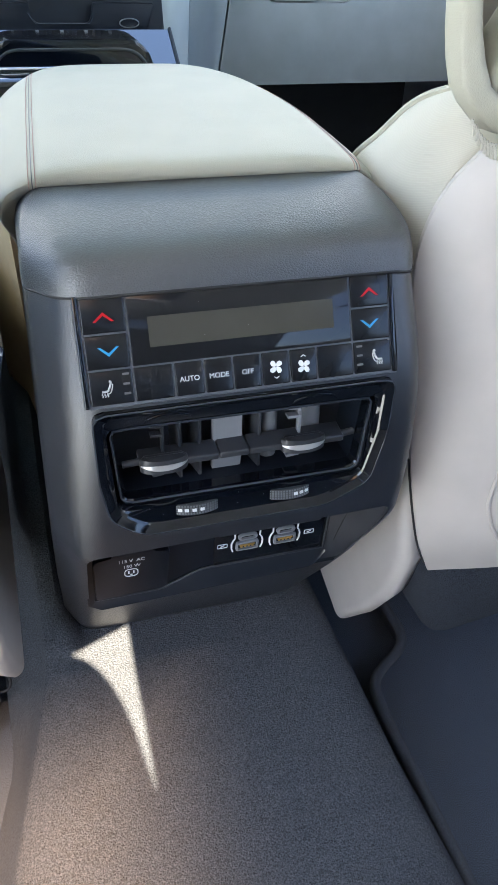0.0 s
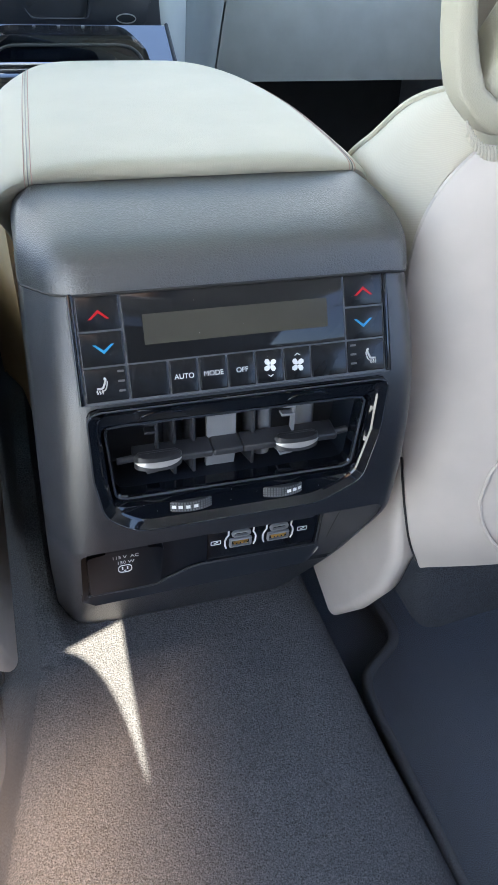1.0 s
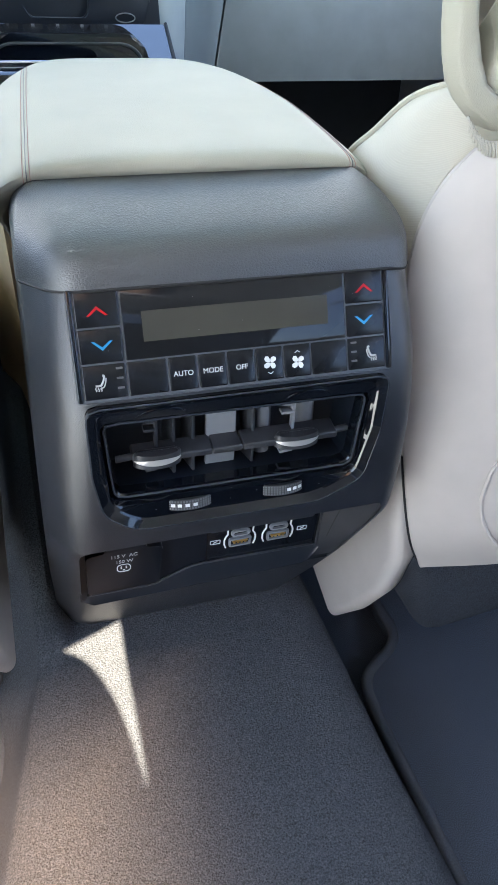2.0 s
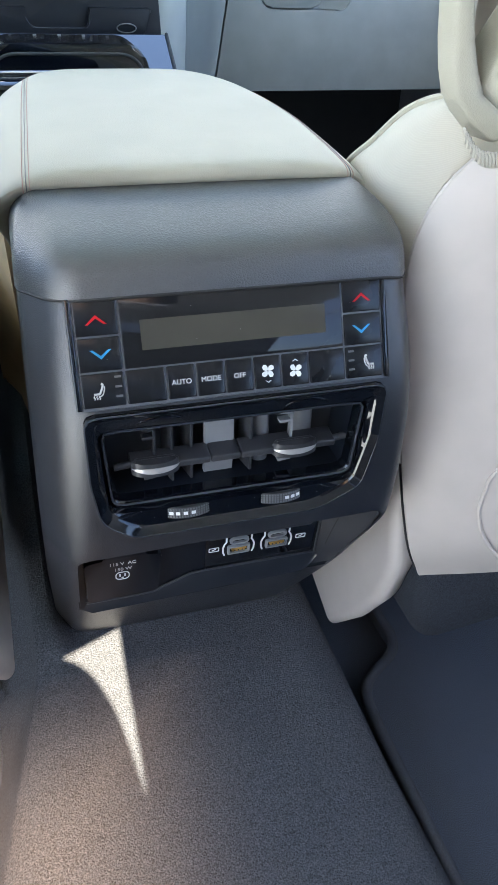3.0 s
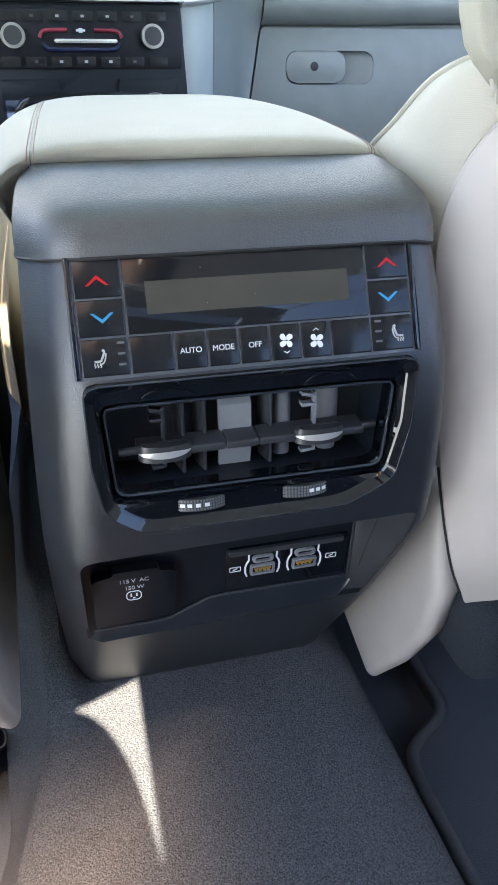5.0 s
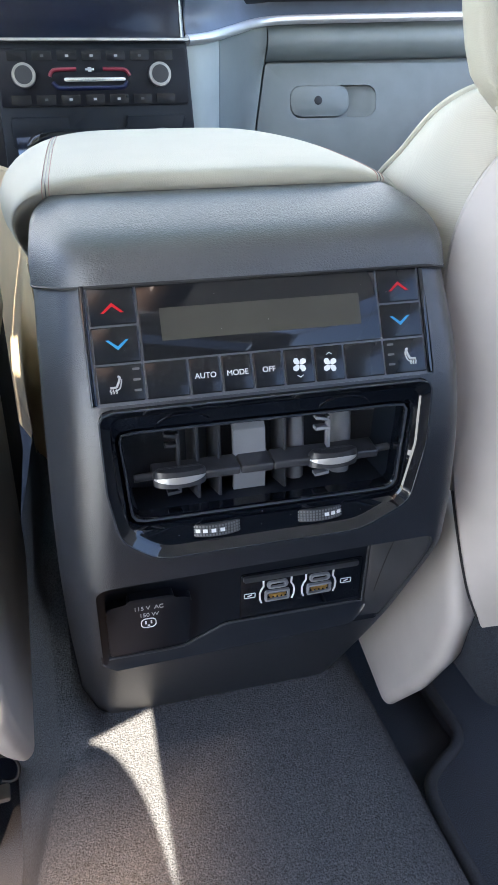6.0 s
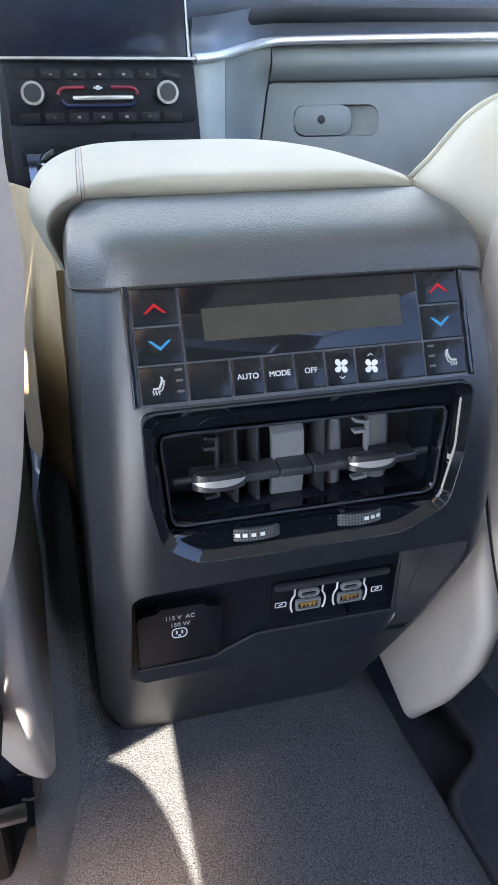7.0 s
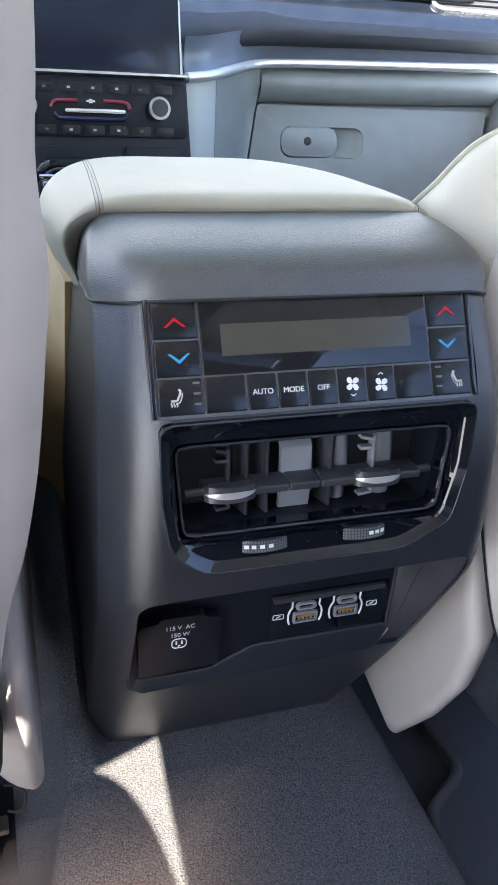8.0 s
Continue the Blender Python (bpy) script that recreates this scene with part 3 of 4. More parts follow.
ROW, TOP, MID, LOW = -0.0077, 0.0258, 0.0088, -0.0245
left_up, left_down = button(-0.0767, MID, -0.0558, TOP), button(-0.0767, ROW, -0.0558, MID)
right_up, right_down = button(0.0558, MID, 0.0767, TOP), button(0.0558, ROW, 0.0767, MID)
XS = [-0.0767, -0.0558, -0.0362, -0.0217, -0.0072, 0.0072, 0.0217, 0.0362, 0.0558, 0.0767]
row = [button(a, LOW, b, ROW) for a, b in zip(XS, XS[1:])]
display = part("display", prism(rounded(-0.0552, ROW + 0.0004, 0.0552, TOP, 0.0006, 3), 0.0028, at(FP, 0, 0, 0.0002), 0.0003), GLASS, console, "dark glossy display, switched off")
part("lcd_window", prism(rounded(-0.0462, 0.0006, 0.0462, 0.0148, 0.0003, 2), 0.0003, at(FP, 0, 0, 0.00045)), LCD, display, "grey-brown unlit display window")
for side in (-1, 1):
    part("bezel", prism(rounded(side * 0.0782 - 0.0011, LOW - 0.0005, side * 0.0782 + 0.0011, TOP + 0.0008, 0.0005, 3), 0.003, at(FP, 0, 0, 0.0006), 0.0004), PIANO, console)


def chevron(up, mat, parent, cx, cy):
    s = 1 if up else -1
    pts = [(-0.0050, -0.0022), (0, 0.0022), (0.0050, -0.0022), (0.0036, -0.0022), (0, 0.0006), (-0.0036, -0.0022)]
    part("arrow", prism([(cx + x, cy + s * y) for x, y in pts][::s], 0.0002, at(FP, 0, 0, 0.00042)), mat, parent, smooth=False)


for b, x in ((left_up, -0.0662), (right_up, 0.0662)):
    chevron(True, RED, b, x, 0.0165)
for b, x in ((left_down, -0.0655), (right_down, 0.0655)):
    chevron(False, BLUE, b, x, 0.0005)
for b, x, text in ((row[2], -0.02895, "AUTO"), (row[3], -0.01445, "MODE"), (row[4], 0.0, "OFF")):
    lettering(text, 0.0035, at(FP, x, -0.0162, 0.0004), WHITE, b)


def fan(parent, cx, cy, up):
    for k in range(4):
        a = math.pi / 2 * k + 0.4
        c, s = math.cos(a), math.sin(a)
        pts = [(0.0003, -0.0001), (0.0005, 0.0010), (0.0015, 0.0019), (0.0029, 0.0019), (0.0037, 0.0008), (0.0032, -0.0004), (0.0015, -0.0006)]
        part("fan_blade", prism([(cx + c * x - s * y, cy + s * x + c * y) for x, y in pts][::-1], 0.0002, at(FP, 0, 0, 0.00042)), WHITE, parent, smooth=False)
    s = 1 if up else -1
    pts = [(-0.0016, 0.0047), (0, 0.0059), (0.0016, 0.0047), (0.0010, 0.0047), (0, 0.0054), (-0.0010, 0.0047)]
    part("arrow", prism([(cx + x, cy + s * y) for x, y in pts][::s], 0.0002, at(FP, 0, 0, 0.00042)), WHITE, parent, smooth=False)


fan(row[5], 0.01445, -0.0155, False)
fan(row[6], 0.02895, -0.0168, True)


def seat_icon(parent, cx, cy, s):
    def stroke(pts, r):
        line = spline([(cx + s * 0.86 * x, cy + 0.86 * y, 0.0004) for x, y in pts], 4)
        part("seat_symbol", tube([FP @ p for p in line], r, 6), SILVER, parent)
    stroke([(0.0016, 0.0042), (0.0025, 0.0036), (0.0020, 0.0016), (0.0012, 0.0), (0.0004, -0.0012), (-0.0026, -0.0014)], 0.00055)
    stroke([(0.0034, 0.0026), (0.0030, 0.0004), (0.0020, -0.0020), (0.0004, -0.0028)], 0.0003)
    for k in range(3):
        x = -0.0026 + 0.0014 * k
        stroke([(x, -0.0044), (x + 0.0004, -0.0036), (x - 0.0002, -0.0030), (x + 0.0002, -0.0022)], 0.00028)


seat_icon(row[0], -0.0685, -0.0165, 1)
seat_icon(row[8], 0.0690, -0.0165, -1)
for b, x in ((row[0], -0.0590), (row[8], 0.0592)):
    for k in range(3):
        part("indicator", prism(rounded(x - 0.0016, -0.0108 - 0.0046 * k, x + 0.0016, -0.0098 - 0.0046 * k, 0.0003, 2), 0.0002, at(FP, 0, 0, 0.00042)), DIM, b)

# ---- air vent
def resample(outline, n, centre=(0, 0)):
    """Points of a star-shaped outline at even angles."""
    out = []
    for k in range(n):
        a = 2 * math.pi * (k + 0.5) / n
        dx, dy = math.cos(a), math.sin(a)
        best = None
        for (x0, y0), (x1, y1) in zip(outline, outline[1:] + outline[:1]):
            x0, x1, y0, y1 = x0 - centre[0], x1 - centre[0], y0 - centre[1], y1 - centre[1]
            ex, ey = x1 - x0, y1 - y0
            det = ex * dy - ey * dx
            if abs(det) < 1e-12:
                continue
            r, s = (y0 * ex - x0 * ey) / det, (y0 * dx - x0 * dy) / det
            if -1e-6 <= s <= 1 + 1e-6 and r > 0:
                best = r if best is None else max(best, r)
        out.append((centre[0] + best * dx, centre[1] + best * dy))
    return out


def funnel(points):
    """One ring of the vent's surround: corners (x, y, radius) brought to an even count of points."""
    return resample(fillet(points, 6), 160, (0, 0.0))


def crisp(rows):
    """Rings of a loft with a supporting ring close to both ends of each span, which keeps its facets even."""
    rings = [[Vector((x, y, z)) for x, y in ring] for ring, z in rows]
    out = []
    for a, b in zip(rings, rings[1:]):
        out += [[p.lerp(q, k) for p, q in zip(a, b)] for k in (0.0, 0.08, 0.92)]
    return out + [rings[-1]]


vent = part("air_vent", loft(crisp((
    (resample(vent_outline, 160), -0.004),
    (resample(vent_outline, 160), 0.0004),
    (resample([(x * 0.993, y * 0.988) for x, y in vent_outline], 160), 0.0010),
    (resample([(x * 0.984, y * 0.972) for x, y in vent_outline], 160), 0.0005),
    (resample([(x * 0.945, y * 0.905) for x, y in vent_outline], 160), -0.0016),
    (resample([(x * 0.935, y * 0.885) for x, y in vent_outline], 160), -0.0024),
    (funnel([(-0.0718, 0.0246, 0.006), (-0.0684, -0.0268, 0.008), (0.0670, -0.0268, 0.008), (0.0712, 0.0240, 0.006)]), -0.0036),
    (funnel([(-0.0708, 0.0226, 0.005), (-0.0674, -0.0248, 0.007), (0.0660, -0.0248, 0.007), (0.0702, 0.0220, 0.005)]), -0.0082),
    (funnel([(-0.0702, 0.0221, 0.005), (-0.0669, -0.0243, 0.007), (0.0655, -0.0243, 0.007), (0.0697, 0.0215, 0.005)]), -0.0072),
    (funnel([(-0.0692, 0.0212, 0.004), (-0.0660, -0.0234, 0.006), (0.0646, -0.0234, 0.006), (0.0687, 0.0206, 0.004)]), -0.0070),
    (funnel([(-0.0684, 0.0205, 0.004), (-0.0652, -0.0227, 0.006), (0.0638, -0.0227, 0.006), (0.0679, 0.0199, 0.004)]), -0.0084),
    (funnel([(-0.0680, 0.0203, 0.003), (-0.0648, -0.0225, 0.005), (0.0634, -0.0225, 0.005), (0.0675, 0.0197, 0.003)]), -0.0160),
)), caps=False), PIANO, console, "glossy black air vent surround")
# thin tube added to draw the highlight along the surround's outer edge
part("vent_glint_rim", tube([at(FV, x, y, 0.0006).translation for x, y in resample([(x * 0.999, y * 0.998) for x, y in vent_outline], 160)], 0.0005, 6, True), EDGE, console, "fine rim added for the highlight round the air vent")
vent.data.transform(FV)


def in_vent(name, bm, mat, label=""):
    bm.transform(FV)
    return part(name, bm, mat, vent, label)


# ridge toned paler than the gloss black to draw its highlight
in_vent("inner_frame", tube([(x, y, -0.0070) for x, y in funnel([(-0.0694, 0.0214, 0.004), (-0.0662, -0.0236, 0.006), (0.0648, -0.0236, 0.006), (0.0689, 0.0208, 0.004)])], 0.0007, 8, True), EDGE, "ridge round the opening, paler for its highlight")
in_vent("duct", joined(loft([[(x, y, z) for x, y in funnel([(-0.0680 * k, 0.0203, 0.003), (-0.0648 * k, -0.0225, 0.005), (0.0634 * k, -0.0225, 0.005), (0.0675 * k, 0.0197, 0.003)])] for k, z in ((1.0, -0.0155), (1.01, -0.030), (1.0, -0.046))], caps=False),
                        prism(rounded(-0.069, -0.024, 0.069, 0.022, 0.002), 0.002, at(Matrix(), 0, 0, -0.045))), DUCT, "dark duct behind the vanes")
for x in (-0.0335, -0.0230, 0.0100):
    in_vent("vane", cuboid((0.0018, 0.0425, 0.014), pose(x, -0.0012, -0.0270, 0, 12, 0), 0.0006), SMOOTH)
bend = [(0.0200, -0.0315), (0.0150, -0.0262), (0.0108, -0.0222), (0.0100, -0.0218), (0.0030, -0.0218), (-0.0060, -0.0218), (-0.0140, -0.0222), (-0.0222, -0.0240)]
ring = lambda x: [(x, y, z) for y, z in bend] + [(x, y, z - 0.0035) for y, z in bend[::-1]]
in_vent("vane", loft([ring(x) for x in (-0.0142, -0.0136, 0.0012, 0.0018)]), GREY, "lighter grey vane with a bent top")
for x0, x1 in ((0.0150, 0.0240), (0.0392, 0.0490)):
    rings = []
    for k in range(9):
        c = 2 * k / 8 - 1
        back = 0.0040 * (1 - math.sqrt(max(0.0, 1 - 0.92 * c * c)))
        rings.append([(x0 + (x1 - x0) * k / 8, y, z - back) for y, z in [(0.0195 - 1.2 * back, -0.0340), (0.0165 - back, -0.0290), (0.0120, -0.0265), (0.0, -0.0258), (-0.0120, -0.0262), (-0.0222, -0.0272), (-0.0222, -0.0340)]])
    in_vent("vane", loft(rings), GREY, "lighter grey rounded vane")
for x, tone, s in ((-0.0440, SMOOTH, 0.8), (0.0310, GREY, 1.0)):
    in_vent("vane_link", joined(cuboid((0.0017, 0.031, 0.004), pose(x + 0.0022, -0.0015, -0.0200), 0.0003),
            *[cuboid((0.0075 * s, 0.0017, 0.005), pose(x - 0.001, y, -0.0200, 0, 0, tilt), 0.0003) for y, tilt in ((0.0130, -14), (0.0080, 0), (-0.0120, 0), (-0.0165, 6))]), tone)
for x in (-0.0405, 0.0350):
    bow = [(x + 0.0125 * math.cos(a), 0.0240 + 0.0056 * math.sin(a), -0.0042 + 0.0018 * math.sin(a)) for a in (math.pi * k / 16 for k in range(17))]
    in_vent("scoop", joined(tube(bow, 0.0006, 8), loft([[(px, py, pz) for px, py, pz in bow], [(px, py - 0.0008, pz - 0.0016) for px, py, pz in bow]], closed=False)), PIANO)
BAR = -0.0050
for x0, x1 in ((-0.0550, -0.0132), (-0.0129, 0.0032), (0.0035, 0.0570)):
    in_vent("louvre", cuboid((x1 - x0, 0.0044, 0.0125), pose((x0 + x1) / 2, BAR, -0.0175, 10), 0.0011, 3), SMOOTH)
for x0, x1 in ((-0.0636, -0.0545), (0.0565, 0.0640)):
    in_vent("pivot", tube([(x0, BAR, -0.0150), (x0 + 0.0008, BAR, -0.0150), (x1, BAR, -0.0160)], 0.0019, 12), SMOOTH)
for x in (-0.0425, 0.0335):
    bow = [(x + 0.0125 * math.cos(a), 0.0062 * math.sin(a)) for a in (math.pi * (1 + k / 24) for k in range(25))]
    tab = prism([(x - 0.0100, 0.003), *bow, (x + 0.0100, 0.003)], 0.0080, Matrix.Translation((0, BAR + 0.0042, -0.0130)) @ pose(0, 0, 0, -90), 0.0022, 5)
    k = in_vent("slide_tab", tab, SMOOTH)
    band = []
    for px, py in bow[2:-2]:
        h = 0.0017 * (1 - (abs(px - x) / 0.0130) ** 2.5)
        ox, oy = (px - x) / 0.0125 * 0.0002, py / 0.0062 * 0.0003
        band.append([(px + ox, BAR + h, -0.0130 - py - oy), (px + 1.5 * ox, BAR, -0.0130 - py - 1.8 * oy), (px + ox, BAR - h, -0.0130 - py - oy), (px - 2 * ox, BAR - h, -0.0130 - py + 2 * oy), (px - 2 * ox, BAR + h, -0.0130 - py + 2 * oy)])
    bm = loft(band)
    bm.transform(FV)
    part("chrome_edge", bm, SILVERED, k, "bright chrome front edge")
for x in (-0.0275, 0.0240):
    wheel = bmesh.new()
    bmesh.ops.create_cone(wheel, cap_ends=True, segments=160, radius1=0.022, radius2=0.022, depth=0.0062)
    wheel.transform(pose(x, -0.0330, -0.0222, 82))
    w = in_vent("thumb_wheel", wheel, SMOOTH, "ribbed vent thumb wheel")
    teeth = []
    for r in range(4):
        for c in range(16):
            a = radians(-30 + 4.0 * c)
            teeth.append(cuboid((0.0009, 0.0009, 0.0006), pose(x, -0.0330, -0.0222, -8) @ pose(0, -0.0021 + 0.0014 * r, 0) @ pose(0, 0, 0, 0, math.degrees(a), 0) @ pose(0, 0, 0.0220)))
    bm = joined(*teeth)
    bm.transform(FV)
    part("ribs", bm, RIB, w)
    marks = joined(*[cuboid((0.0022, 0.0017, 0.0006), pose(x, -0.0330, -0.0222, -8) @ pose(0, 0, 0, 0, d, 0) @ pose(0, 0, 0.0222)) for d in ((-25, -16, -5.5, 5.5) if x < 0 else (7, 16, 25))])
    bm = marks
    bm.transform(FV)
    part("pointer", bm, WHITE, w)

# ---- niche with sockets
part("niche_back", prism(rounded(-0.0873, -0.038, 0.0885, 0.064, 0.002), 0.004, FN), NICHE, console)
def ledge_point(u, v):
    """From the shelf line, hollow, out to the rounded lip of the niche."""
    x = -0.0884 + 0.1665 * u
    top = -0.0318 + 0.0132 * min(1.0, max(0.0, (x + 0.040) / 0.028)) ** 1.0
    low = -0.0418 + 0.0055 * u
    near = min(1.0, u / 0.05)
    low += (top - 0.004 - low) * max(0.0, (u - 0.93) / 0.07) ** 2
    low += 0.003 * (1 - near)
    if v < 0.8:
        k = v / 0.8
        y, out = top + (low - top) * k, 0.0006 + 0.0020 * k ** 2.2
    else:
        a = (v - 0.8) / 0.2 * math.pi * 0.9
        y, out = low - 0.0012 * math.sin(a), 0.0026 - 0.0014 * (1 - math.cos(a))
    return at(FN, x, y, out * near - 0.001 * (1 - near)).translation


part("ledge", thick_sheet(ledge_point, 60, 20, (0, 0.004, 0)), LEDGE, console, "dark grey smooth niche lip")


def cheek(u, v):
    """The hollow that leads from the niche out to the corner of the body."""
    z = 0.1275 + 0.0950 * v
    back = 0.0345 - 0.13 * (z - 0.160) - 0.001
    skin, = lerp_profile([(zz, yy) for zz, yy in REAR], z)
    return (0.0752 + 0.0146 * u, back + (skin + 0.0004 - back) * u ** 1.5, z)


part("cheek", thick_sheet(cheek, 14, 20, (0.002, 0.004, 0)), SMOOTH, console, "dark grey hollow beside the sockets")
shelf_line = [(-0.084, -0.0316), (-0.042, -0.0314), (-0.032, -0.0278), (-0.020, -0.0222), (-0.010, -0.0186), (0.020, -0.0184), (0.0755, -0.0184)]
# tube paler than the ledge, added to draw the highlight on its edge
part("shelf_edge", tube([at(FN, x, y, 0.0012).translation for x, y in spline2(shelf_line, 6)], 0.0009, 8), SMOOTH, console, "rounded shelf edge, toned paler for its highlight")
parting = [Vector(cheek(0.62 - 0.25 * (1 - v), v)) + Vector((0, -0.0002, 0)) for v in (0.25 + 0.06 * k for k in range(11))]
part("parting_line", tube(parting, 0.00028, 6), RUBBER, console)
part("niche_rim", tube([at(FN, 0.0760, y, 0.0016).translation for y in (-0.0184, 0.0, 0.030)], 0.0009, 8), SMOOTH, console)
cover_shape = fillet([(-0.083, -0.024, 0.002), (-0.083, 0.0145, 0.003), (-0.071, 0.0150, 0.0), (-0.070, 0.0185, 0.001), (-0.045, 0.0185, 0.001), (-0.044, 0.0150, 0.0), (-0.034, 0.0145, 0.003), (-0.036, -0.022, 0.003)], 4)
cover = part("socket_cover", prism(cover_shape[::-1], 0.006, at(FN, 0, 0, 0.0075), 0.001), NICHE, console, "dark flap over the mains socket")
lettering("115 V  AC", 0.0040, at(FN, -0.0590, 0.0112, 0.0077), SILVER, cover)
lettering("150 W", 0.0040, at(FN, -0.0590, 0.0058, 0.0077), SILVER, cover)
ring = [(-0.0595 + x, -0.0005 + y) for x, y in rounded(-0.0042, -0.0034, 0.0042, 0.0034, 0.0026, 5)]
part("socket_symbol", joined(tube([at(FN, x, y, 0.0077).translation for x, y in ring], 0.00035, 5, True), *[cuboid((0.0009, 0.0024, 0.0002), at(FN, -0.0595 + dx, 0.0, 0.0077)) for dx in (-0.0016, 0.0016)],
     cuboid((0.0014, 0.0010, 0.0002), at(FN, -0.0595, -0.0024, 0.0077))), WHITE, cover)
usb = part("usb_plate", prism(rounded(-0.0035, -0.0180, 0.0735, 0.0180, 0.002), 0.003, at(FN, 0, 0, 0.0010), 0.0006), PIANO, console, "glossy black plate with charging sockets")
part("plate_bar", prism(rounded(-0.002, 0.0130, 0.0700, 0.0168, 0.001), 0.003, at(FN, 0, 0, 0.0030), 0.0008), SMOOTH, usb)
FU = at(FN, 0, -0.0035, 0)
for cx in (0.0192, 0.0458):
    a = part("usb_a_socket", cut(prism(rounded(cx - 0.0078, -0.0015, cx + 0.0078, 0.0065, 0.0012, 3), 0.003, at(FU, 0, 0, 0.0028), 0.0004),
                                 prism(rounded(cx - 0.0064, -0.0002, cx + 0.0064, 0.0050, 0.0003, 2), 0.01, at(FU, 0, 0, 0.006))), GREY, usb, "grey-rimmed rectangular charging socket")
    part("contacts", joined(cuboid((0.0105, 0.0016, 0.001), at(FU, cx, 0.0034, 0.0020)), *[cuboid((0.0014, 0.0016, 0.0006), at(FU, cx + d, 0.0018, 0.0020)) for d in (-0.0038, -0.0013, 0.0013, 0.0038)]), GOLD, a)
    c = part("usb_c_socket", cut(prism(rounded(cx - 0.0066, 0.0085, cx + 0.0066, 0.0140, 0.0025, 4), 0.003, at(FU, 0, 0, 0.0028), 0.0004),
                                 prism(rounded(cx - 0.0048, 0.0098, cx + 0.0048, 0.0127, 0.0013, 4), 0.01, at(FU, 0, 0, 0.006))), GREY, usb, "grey-rimmed oval charging socket")
    for s in (-1, 1):
        pts = [(cx + s * x, y) for x, y in ((0.0078, 0.0165), (0.0088, 0.0145), (0.0086, 0.0105), (0.0100, 0.0080), (0.0108, 0.0050), (0.0106, 0.0005), (0.0096, -0.0025))]
        part("outline", tube([at(FU, x, y, 0.0014).translation for x, y in pts], 0.0006, 6), WHITE, usb)
for cx in (0.0022, 0.0633):
    part("battery_symbol", joined(tube([at(FN, cx + x, 0.0010 + y, 0.0012).translation for x, y in rounded(-0.0033, -0.0017, 0.0033, 0.0017, 0.0004, 2)], 0.0003, 5, True),
         cuboid((0.0030, 0.0008, 0.0002), at(FN, cx, 0.0010, 0.0012) @ pose(0, 0, 0, 0, 0, 25))), WHITE, usb)


# ---- dust on the glossy parts
rng = random.Random(7)
specks = []
for k in range(16):
    x, y, r = rng.uniform(-0.060, 0.060), rng.uniform(-0.039, -0.023), rng.uniform(0.00006, 0.00014)
    specks.append(cuboid((r * 2, r * 2, r), at(FV, x, 0.8 * y - 0.004, -0.0028 + 0.0002 * rng.random()) @ pose(0, 0, 0, 0, 0, rng.uniform(0, 90))))
for k in range(10):
    x, y, r = rng.uniform(-0.075, 0.075), rng.uniform(-0.024, 0.025), rng.uniform(0.00005, 0.0001)
    specks.append(cuboid((r * 2, r * 2, r), at(FP, x, y, 0.0005) @ pose(0, 0, 0, 0, 0, rng.uniform(0, 90))))
tagged(part("dust", joined(*specks), SILVER, console, "fine pale dust specks"), "fine pale dust specks", kind="stuff")


